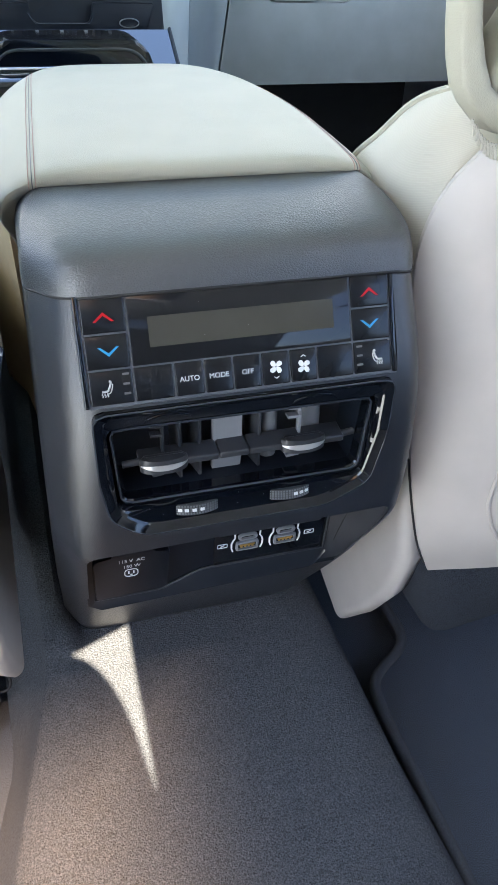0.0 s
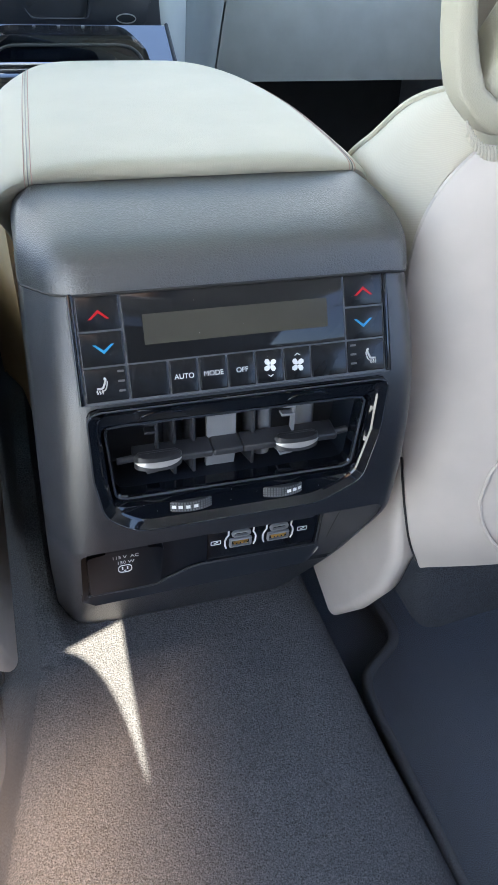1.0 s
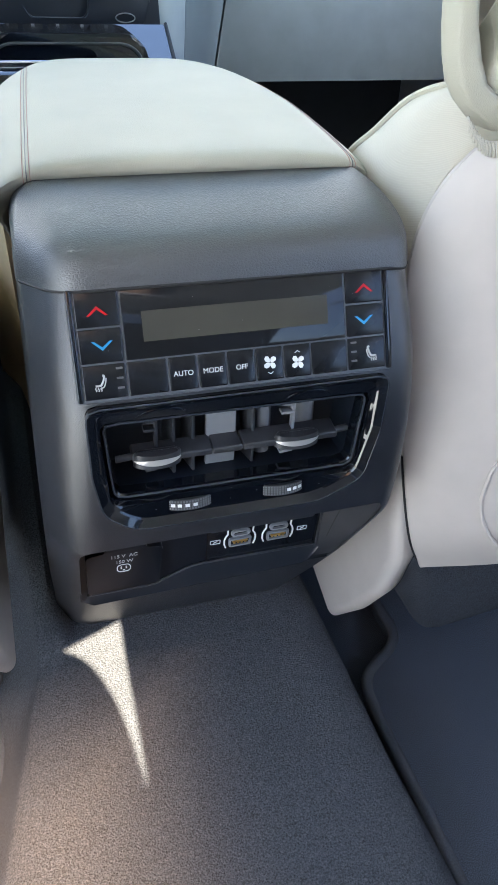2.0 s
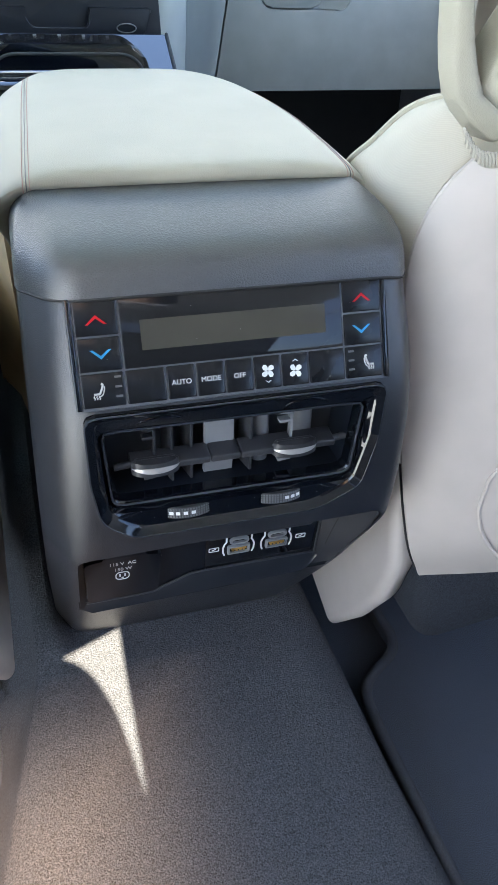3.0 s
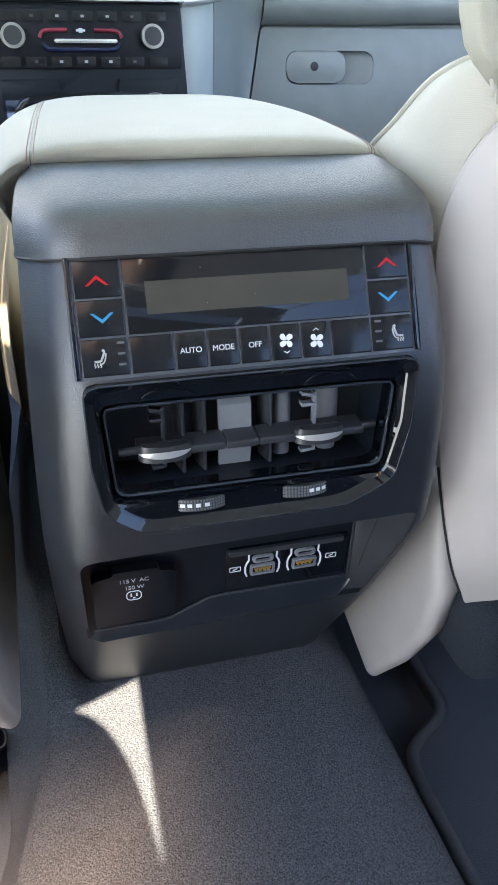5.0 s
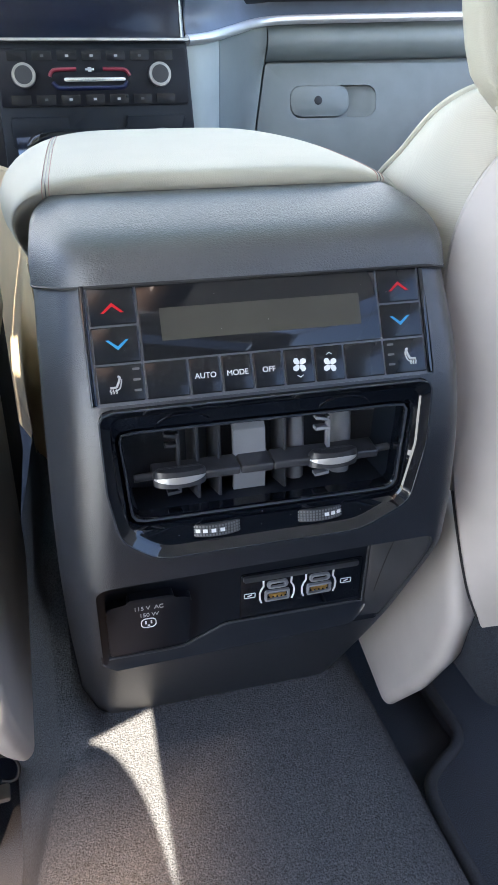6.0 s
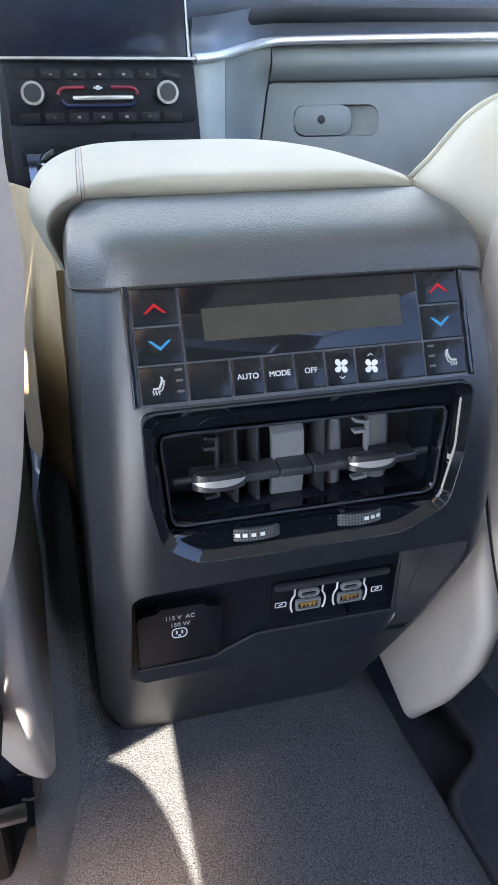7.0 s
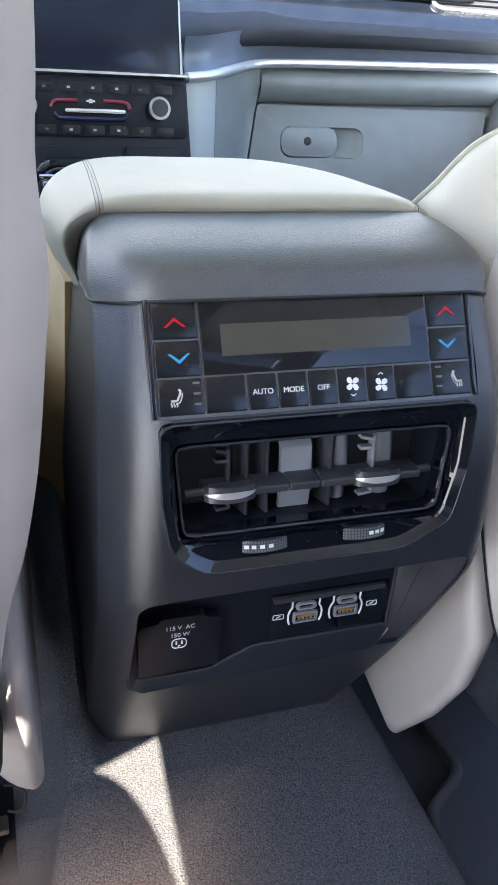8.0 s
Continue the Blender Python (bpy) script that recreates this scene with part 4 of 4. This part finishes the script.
# ---------------------------------------------------------------- front seats
def front_seat(side, dx, dy, dz, edge_points, label):
    """Built for the right-hand side; side = -1 mirrors it."""
    def P(x, y, z):
        return Vector((side * (x + dx), y + dy, z + dz))

    def sh(fn):
        return lambda u, v: P(*fn(u, v))

    def curve(pts):
        line = spline(pts, 10)
        def on(v):
            k = min(v, 0.99999) * (len(line) - 1)
            i = int(k)
            return line[i].lerp(line[i + 1], k - i)
        return on

    seat = thing("front_seat", label, "car seat", P(0.36, 0.2, -0.16), group="front seats")
    edge = curve(edge_points)
    driver = side < 0
    lift = 0.0 if driver else 0.017

    def shell(u, v):
        e = edge(v)
        d = 0.46 * u ** 1.3
        return Vector((side * (e.x + d), e.y - 0.055 * (1 - math.exp(-d / 0.065)), e.z + (0.05 * u + lift * (1 - math.exp(-d / 0.045))) * max(0.0, 1 - 4 * v)))
    part("back_shell", thick_sheet(shell, 40, 60, (0, 0.0025, 0)), SHELL, seat, "pale hard plastic seat back")
    if not driver:
        joint = [P(p.x - 0.0004, p.y + 0.0022, p.z) for p in (edge(0.02 + 0.006 * k) for k in range(30))]
        part("shell_joint", tube(joint, 0.0009, 6), RUBBER, seat, "dark joint along the seat back shell")
    if driver:
        part("pocket_felt", cuboid((0.138, 0.05, 0.060), pose(-0.226, -0.008, 0.160), 0.012, 3), FELT, seat, "brown-grey felt under the seat back")
    back_edge = curve([(0.113, 0.034, 0.28), (0.111, 0.036, 0.34), (0.119, 0.034, 0.384), (0.135, 0.028, 0.411), (0.16, 0.016, 0.437)])
    pipe_pts = [(0.110, 0.15, 0.30), (0.103, 0.130, 0.352), (0.101, 0.110, 0.3845), (0.109, 0.092, 0.404), (0.117, 0.072, 0.424), (0.124, 0.050, 0.4345), (0.134, 0.032, 0.438)]
    pipe = curve(pipe_pts)

    def bolster(u, v):
        a, b = back_edge(v), pipe(v)
        p = a.lerp(b, u)
        k = math.sin(math.pi * u) * 0.010
        return (p.x - k * 0.8, p.y - k * 0.2, p.z + k * 0.5)
    if not driver:
        part("side_bolster", thick_sheet(sh(bolster), 24, 40, (0.006, 0, -0.004)), PERF, seat, "pale perforated leather bolster")
        part("piping", tube([P(*pipe(v / 60)) for v in range(61)], 0.0022, 8), LEATHER, seat, "pale leather piping")

        def front_face(u, v):
            b = pipe(v)
            return (b.x + 0.16 * u, b.y + 0.055 * math.sin(u * 1.6), b.z - 0.03 * u * u)
        part("backrest_front", thick_sheet(sh(front_face), 12, 30, (0.004, -0.004, -0.004)), LEATHER, seat)
    if driver:
        top = []
        for z, y, x in ((0.425, 0.052, 0.126), (0.445, 0.050, 0.121), (0.50, 0.046, 0.121), (0.56, 0.030, 0.124), (0.64, 0.000, 0.135), (0.74, -0.045, 0.16)):
            top.append([P(px, py, z) for px, py in fillet([(x + 0.03, y + 0.008, 0.01), (x + 0.046, y - 0.048, 0.012), (0.60, y - 0.08, 0.03), (0.60, y + 0.05, 0.03)], 6)])
        part("upper_back", loft(top), LEATHER, seat, "pale leather upper backrest")
    else:
        strip, shoulder = [], []
        for z, y, xl, xr in ((0.4185, 0.020, 0.1320, 0.152), (0.422, 0.016, 0.125, 0.154), (0.427, 0.014, 0.1184, 0.147), (0.4334, 0.014, 0.1114, 0.138), (0.4408, 0.016, 0.1067, 0.1273), (0.452, 0.018, 0.1039, 0.1226), (0.465, 0.019, 0.1016, 0.1185), (0.482, 0.019, 0.0993, 0.1147), (0.547, 0.016, 0.096, 0.111), (0.65, -0.002, 0.1035, 0.120)):
            strip.append([P(px, py, z) for px, py in fillet([(xl + 0.028, y + 0.045, 0.004), (xl + 0.002, y + 0.010, 0.006), (xl + 0.006, y, 0.006), (xr - 0.002, y - 0.003, 0.005), (xr + 0.022, y + 0.045, 0.004)], 5)])
        for z, xl in ((0.412, 0.134), (0.425, 0.1285), (0.4425, 0.127), (0.4565, 0.133), (0.477, 0.143), (0.52, 0.158), (0.60, 0.171)):
            y = 0.022 - 0.15 * (z - 0.412)
            shoulder.append([P(px, py, z) for px, py in fillet([(xl, y + 0.035, 0.004), (xl, y + 0.004, 0.006), (xl + 0.02, y - 0.012, 0.01), (0.60, y - 0.05, 0.03), (0.60, y + 0.035, 0.01)], 5)])
        part("upper_back", loft(strip), LEATHER, seat, "pale leather upper backrest strip with gathered lower end")
        part("shoulder", loft(shoulder), LEATHER, seat)
        # pale panel added to fill the gap between strip and shoulder
        part("inset_panel", cuboid((0.09, 0.006, 0.24), pose(0.190, 0.070, 0.53), 0.002), SHELL, seat, "pale plastic panel behind the backrest strip")
        for k in range(11):
            g = k / 10
            top = Vector((0.1180 + 0.0200 * g, 0.0128 - 0.0010 * g, 0.4275 - 0.0120 * g - 0.004 * math.sin(math.pi * g)))
            fold = [P(*(top + Vector((0.0008 * j, 0.0010 * abs(j - 1.5), -0.0024 * j)))) for j in range(4)]
            part("gather", tube(spline(fold, 3), 0.0010, 6), PERF, seat)
    if not driver:
        pocket = [(0.190, 0.247), (0.172, 0.240), (0.1655, 0.232), (0.1630, 0.2195), (0.1625, 0.2015), (0.170, 0.1805), (0.186, 0.163), (0.21, 0.155)]
        def on_shell(x, z):
            best = min((edge(v / 60) for v in range(61)), key=lambda e: abs(e.z - z))
            d = x - best.x
            return Vector((x, best.y - 0.055 * (1 - math.exp(-d / 0.065)) - 0.0006, z))
        part("pocket_edge", tube([on_shell(p.x, p.z) for p in spline([(x, 0, z) for x, z in pocket], 5)], 0.0014, 6), SHELL, seat, "raised rim of the map pocket")
    trim = []
    outline = fillet([(0.121, -0.046, 0.006), (0.074, 0.014, 0.03), (0.044, 0.064, 0.03), (0.030, 0.112, 0.03), (0.050, 0.185, 0.02), (0.30, 0.185, 0.02), (0.30, 0.015, 0.02)], 6)
    cy, cz = 0.16, 0.08
    for i in range(17):
        a = math.pi / 2 * min(1, i / 9)
        x, k = 0.178 - 0.030 * (1 - math.cos(a)), 1 - 0.24 * (1 - math.sin(a)) - 0.11 * (1 - min(1, i / 9))
        if i > 9:
            c = math.pi / 2 * (i - 9) / 7
            x, k = 0.148 - 0.0085 * math.sin(c), 1 - 0.085 * (1 - math.cos(c))
        trim.append([P(x + 0.006 * driver, cy + (y - cy) * k, cz + (z - cz) * k) for y, z in outline])
    part("side_trim", loft(trim), SHELL, seat, "pale plastic seat base trim")
    if driver:
        part("cushion_base", cuboid((0.44, 0.28, 0.10), Matrix.Translation(P(0.38, 0.235, 0.072)), 0.02), RUBBER, seat, "dark plastic seat base")
    else:
        part("cushion_base", cuboid((0.44, 0.36, 0.085), pose(0.38, 0.195, 0.104, 0, -8, 0), 0.018, 3), CHARCOAL, seat, "charcoal felt-covered seat base")
    part("cushion", cuboid((0.44, 0.46, 0.12), Matrix.Translation(P(0.37, 0.33, 0.20)), 0.04, 4), LEATHER, seat, "pale leather cushion")
    if driver:
        # added screen: hides the lit floor so the gap stays in shade
        part("side_gap_screen", cuboid((0.012, 0.44, 0.20), pose(-0.160, 0.345, 0.130), 0.004), CHARCOAL, seat, "charcoal seat side panel added to keep the gap beside it dark")
        part("rail_plate", cuboid((0.075, 0.016, 0.005), pose(-0.212, 0.148, -0.086, 0, 0, 3), 0.0015), STEEL, seat, "dull steel rail end plate")
        hook = spline([(-0.1695, 0.10, 0.006), (-0.160, 0.10, 0.003), (-0.156, 0.10, -0.006), (-0.1575, 0.10, -0.0165), (-0.163, 0.10, -0.0205), (-0.1690, 0.10, -0.018)], 4)
        part("bracket", tube(hook, 0.0011, 8), RUBBER, seat, "bent black wire bracket")
        part("rail_foot", cuboid((0.06, 0.05, 0.07), pose(-0.225, 0.175, -0.125), 0.006), RUBBER, seat)
    for x in (0.33, 0.58):
        part("rail", cuboid((0.03, 0.40, 0.03), Matrix.Translation(Vector((side * (x + dx), 0.40 + dy, -0.14))), 0.004), STEEL, seat, "bare steel seat rail")
        part("riser", cuboid((0.02, 0.26, 0.18 + dz), Matrix.Translation(Vector((side * (x + dx), 0.40 + dy, -0.04 + dz / 2))), 0.004), RUBBER, seat)
    return seat


front_seat(1, 0, 0, 0, [(0.150, 0.012, 0.122), (0.131, 0.006, 0.165), (0.118, 0.012, 0.23), (0.112, 0.022, 0.30), (0.110, 0.030, 0.35), (0.118, 0.030, 0.384), (0.134, 0.024, 0.410), (0.158, 0.012, 0.435), (0.20, -0.004, 0.47), (0.235, -0.03, 0.56), (0.25, -0.06, 0.66)], "pale leather front passenger seat seen from behind")
front_seat(-1, -0.004, -0.033, 0.054, [(0.178, -0.005, 0.145), (0.158, -0.012, 0.175), (0.147, -0.010, 0.22), (0.137, -0.008, 0.25), (0.128, -0.005, 0.29), (0.121, -0.003, 0.34), (0.117, 0.0, 0.375), (0.119, 0.0, 0.415), (0.116, 0.0, 0.455), (0.115, -0.004, 0.50), (0.118, -0.02, 0.58), (0.125, -0.05, 0.68)], "pale leather driver's seat seen from behind")

# ---------------------------------------------------------------- dashboard
dash = thing("dashboard", "pale grey dashboard with dark top and silver trim line", "dashboard", (0.2, 1.1, 0.27))
part("glove_box_door", cut(prism(fillet([(0.262, 0.262, 0.01), (0.735, 0.262, 0.02), (0.762, 0.4745, 0.004), (0.300, 0.4745, 0.004)], 5), 0.02, frame_of((0, 1.022, 0), (0, 0.10, 1), (0, -1, 0.10)), 0.003),
     prism(rounded(0.343, 0.388, 0.505, 0.441, 0.02, 6), 0.03, frame_of((0, 1.008, 0), (0, 0.10, 1), (0, -1, 0.10)))), DASH, dash, "pale grey glove box door")
part("latch_dish", thick_sheet(lambda u, v: (0.340 + 0.168 * u, 1.0228 + 0.10 * (0.385 + 0.06 * v) + 0.016 * min(1.0, max(0.0, 1 - (0.340 + 0.168 * u - 0.452) / 0.05)) ** 0.7, 0.385 + 0.06 * v), 24, 6, (0, 0.004, 0)), DASH, dash)
part("seam_backing", cuboid((0.57, 0.02, 0.03), pose(0.59, 1.088, 0.478), 0.002), DASH, dash)
part("latch", prism(rounded(0.3444, 0.3893, 0.4530, 0.4397, 0.0190, 7), 0.008, frame_of((0, 1.0230, 0), (0, 0.10, 1), (0, -1, 0.10)), 0.0025), DASH, dash, "pale glove box latch with key hole")
part("key_hole", prism(rounded(0.388, 0.408, 0.403, 0.423, 0.0074, 8), 0.004, frame_of((0, 1.0225, 0), (0, 0.10, 1), (0, -1, 0.10)), 0.001), RUBBER, dash)
pad = []
for x, y, z in ((0.298, 1.046, 0.475), (0.31, 1.045, 0.476), (0.45, 1.044, 0.477), (0.62, 1.045, 0.480), (0.772, 1.048, 0.484)):
    pad.append([(x, y + a, z + b) for a, b in ((0.05, -0.001), (0.022, -0.0005), (0.016, 0.002), (0.006, 0.011), (-0.001, 0.022), (-0.003, 0.034), (0.002, 0.047), (0.012, 0.056), (0.05, 0.062))])
part("knee_roll", loft(pad), DASH, dash, "pale padded leather roll")
silver_line = [(0.128, 0.862, 0.4970), (0.165, 0.880, 0.5020), (0.215, 0.940, 0.515), (0.275, 1.015, 0.530), (0.34, 1.035, 0.536), (0.50, 1.032, 0.540), (0.65, 1.034, 0.544), (0.795, 1.045, 0.550)]
part("trim_line", tube(spline(silver_line, 8), 0.0072, 10), SILVERED, dash, "bright silver trim line")


def fascia(u, v):
    s = spline(silver_line, 8)
    k = min(u, 0.9999) * (len(s) - 1)
    i = int(k)
    p = s[i].lerp(s[i + 1], k - i)
    return (p.x + 0.002, p.y + 0.012 + 0.05 * v - 0.05 * v * v, p.z + 0.004 + 0.05 * v)


part("fascia", thick_sheet(fascia, 60, 8, (0, 0.01, 0)), material("blue_grey_fascia", (0.10, 0.12, 0.16), 0.35, vary=0.1), dash, "blue-grey satin fascia strip")
brow = []
for x, y, z, h in ((0.10, 0.93, 0.545, 1.6), (0.20, 1.00, 0.562, 1.6), (0.30, 1.03, 0.578, 1.5), (0.345, 1.03, 0.580, 1.15), (0.40, 1.03, 0.581, 1.0), (0.5, 1.03, 0.583, 0.95), (0.795, 1.038, 0.587, 0.85)):
    brow.append([(x, y + a, z + b * (h if b > 0 else 1)) for a, b in ((0.03, -0.016), (-0.002, -0.015), (-0.012, -0.008), (-0.017, 0.001), (-0.016, 0.007), (-0.010, 0.014), (0.002, 0.020), (0.022, 0.024), (0.06, 0.026), (0.06, -0.016))])
part("lower_brow", loft(brow), DASHTOP, dash, "dark padded dash lip")
part("gloss_band", thick_sheet(lambda u, v: (0.12 + 0.68 * u, 1.045 + 0.09 * v, 0.594 + 0.100 * v), 20, 8, (0, 0.01, -0.01)), PIANO, dash, "glossy dark dash band")
part("top", cuboid((1.45, 0.40, 0.05), pose(0, 1.28, 0.68), 0.02, 3), DASHTOP, dash, "dark dash top")
FD = frame_of((0, 1.045, 0.594), (0, 0.669, 0.743), (0, -0.743, 0.669))
side_vent = part("side_vent", cut(prism(rounded(0.631, 0.056, 0.800, 0.128, 0.026, 8), 0.012, at(FD, 0, 0, 0.006), 0.002), prism(rounded(0.639, 0.063, 0.793, 0.121, 0.020, 8), 0.04, at(FD, 0, 0, 0.02))), CHROME, dash, "chrome-framed air vent")
part("vent_floor", prism(rounded(0.636, 0.060, 0.796, 0.124, 0.020, 6), 0.004, at(FD, 0, 0, 0.0005)), RUBBER, side_vent)
for v in (0.078, 0.092, 0.106):
    part("slat", cuboid((0.152, 0.003, 0.004), at(FD, 0.716, v, 0.003), 0.001), SMOOTH, side_vent)


def knee(u, v):
    z = 0.06 + (0.494 + 0.035 * u - 0.06) * v
    x1 = 0.2585 + 0.179 * (min(max(z, 0.262), 0.4745) - 0.262)
    y1 = 1.021 + 0.10 * z - 0.026 * min(1.0, max(0.0, (z - 0.470) / 0.03))
    x = 0.128 + (x1 - 0.128) * u
    y = 0.868 + (y1 - 0.868) * (3 * u * u - 2 * u ** 3)
    return (x + 0.008 * math.sin(math.pi * v) * (1 - u), y, z)


# first third of the knee surface, in a paler tone
part("stack_flange", thick_sheet(lambda u, v: knee(0.34 * u, v), 8, 20, (0, 0.02, 0)), PALE, dash, "paler strip along the edge of the centre stack")
part("knee_pad", thick_sheet(lambda u, v: knee(0.345 + 0.655 * u, v), 14, 20, (0, 0.02, 0)), DASH, dash, "pale grey side of the centre stack")
part("under_dash", cuboid((1.4, 0.2, 0.30), pose(0, 1.22, 0.42), 0.02), RUBBER, dash)

stack = thing("center_stack", "black centre stack with screen and climate dials", "dashboard", (0, 0.9, 0.33))
FS = frame_of((0, 0.852, 0.455), (0, 0.12, 1), (0, -1, 0.12))
part("stack_body", prism(fillet([(-0.137, -0.125, 0.004), (0.133, -0.125, 0.004), (0.126, 0.04, 0.002), (-0.137, 0.04, 0.002)], 3), 0.08, at(FS, 0, 0, -0.001), 0.002), DUCT, stack)
part("tray_back", cut(prism(fillet([(-0.125, 0.362, 0.004), (0.105, 0.362, 0.022), (0.118, 0.402, 0.004), (-0.125, 0.402, 0.004)], 6), 0.012, frame_of((0, 0.838, 0), (0, 0, 1), (0, -1, 0)), 0.0015),
     prism(fillet([(-0.043, 0.3785, 0.010), (0.030, 0.3785, 0.010), (0.037, 0.410, 0.002), (-0.051, 0.410, 0.002)], 6), 0.03, frame_of((0, 0.830, 0), (0, 0, 1), (0, -1, 0)))), DUCT, stack, "dark back of the phone tray with a pocket")
part("pocket_back", cuboid((0.11, 0.004, 0.05), pose(-0.006, 0.853, 0.392), 0.001), VOID, stack)
part("pocket_rim", tube(spline([(-0.0500, 0.8372, 0.3900), (-0.0425, 0.8372, 0.3795), (-0.034, 0.8372, 0.3780), (0.022, 0.8372, 0.3780), (0.0305, 0.8372, 0.3795), (0.0365, 0.8372, 0.3900)], 5), 0.0007, 6), EDGE, stack)
part("socket_ring", tube([(0.082 + 0.0130 * math.cos(w), 0.835, 0.3790 + 0.0055 * math.sin(w)) for w in (2 * math.pi * k / 24 for k in range(24))], 0.0008, 6, True), STEEL, stack, "steel ring of a round socket")
part("climate_plate", prism(rounded(-0.134, -0.040, 0.1235, 0.032, 0.003), 0.006, at(FS, 0, 0, 0.003), 0.001), PLATE, stack, "dark climate control plate")
for x in (-0.1005, 0.0838):
    dial = bmesh.new()
    bmesh.ops.create_cone(dial, cap_ends=True, segments=48, radius1=0.0162, radius2=0.0152, depth=0.012)
    bmesh.ops.bevel(dial, geom=[e for e in dial.edges if abs(e.verts[0].co.z - e.verts[1].co.z) < 1e-6], offset=0.0015, segments=2, affect="EDGES")
    dial.transform(at(FS, x, -0.002, 0.009))
    d = part("dial", dial, STEEL, stack, "chrome-ringed turning knob")
    face_disc = bmesh.new()
    bmesh.ops.create_cone(face_disc, cap_ends=True, segments=40, radius1=0.0120, radius2=0.0116, depth=0.004)
    face_disc.transform(at(FS, x, -0.002, 0.0138))
    part("dial_face", face_disc, SMOOTH, d)
part("slot_bar", prism(rounded(-0.048, -0.010, 0.036, -0.005, 0.002), 0.006, at(FS, 0, 0, 0.008), 0.001), CHROME, stack)
RED_STRIP = material("red_strip", (0.20, 0.018, 0.035), 0.4)
for s in (-1, 1):
    arc = spline([(-0.012 + s * dx, y, 0.004) for dx, y in ((0.0545, -0.003), (0.051, 0.003), (0.043, 0.0055), (0.018, 0.006))], 5)
    part("red_band", tube([FS @ p for p in arc], 0.0026, 8), RED_STRIP, stack)
BLUE_STRIP = material("blue_strip", (0.006, 0.009, 0.045), 0.4)
low_arc = spline([(-0.063, -0.010, 0.004), (-0.058, -0.0155, 0.004), (-0.048, -0.0175, 0.004), (0.024, -0.0175, 0.004), (0.034, -0.0155, 0.004), (0.039, -0.010, 0.004)], 5)
part("blue_band", tube([FS @ p for p in low_arc], 0.0030, 8), BLUE_STRIP, stack)
part("fan_mark", joined(cuboid((0.012, 0.0025, 0.0006), at(FS, -0.012, 0.0055, 0.0045)), cuboid((0.005, 0.0055, 0.0006), at(FS, -0.012, 0.0055, 0.0045))), WHITE, stack)
for k in range(7):
    for y, w in ((0.0225, 0.026), (-0.032, 0.026)):
        b = part("key", prism(rounded(-0.120 + 0.033 * k, y - 0.006, -0.120 + 0.033 * k + w, y + 0.006, 0.001), 0.003, at(FS, 0, 0, 0.0048), 0.0006), BUTTON, stack)
        if 0 < k < 6:
            part("key_mark", cuboid((0.0045, 0.003, 0.0004), at(FS, -0.107 + 0.033 * k, y, 0.005)), DIM if k in (1, 5) else SILVER, b)
part("screen_ledge", prism(rounded(-0.140, 0.0400, 0.128, 0.0434, 0.0015), 0.012, at(FS, 0, 0, 0.010), 0.001), STEEL, stack, "silver ledge under the screen")
FSC = frame_of((0, 0.868, 0.500), (0, 0.22, 1), (0, -1, 0.22))
part("screen", prism(rounded(-0.138, 0.0, 0.121, 0.15, 0.004), 0.012, FSC, 0.002), SCREEN, stack, "dark glossy screen, switched off")
part("screen_rim", tube([at(FSC, x, y, 0.0).translation for x, y in ((0.1215, 0.0), (0.1225, 0.15), (-0.14, 0.152))], 0.003, 6), CHROME, stack)
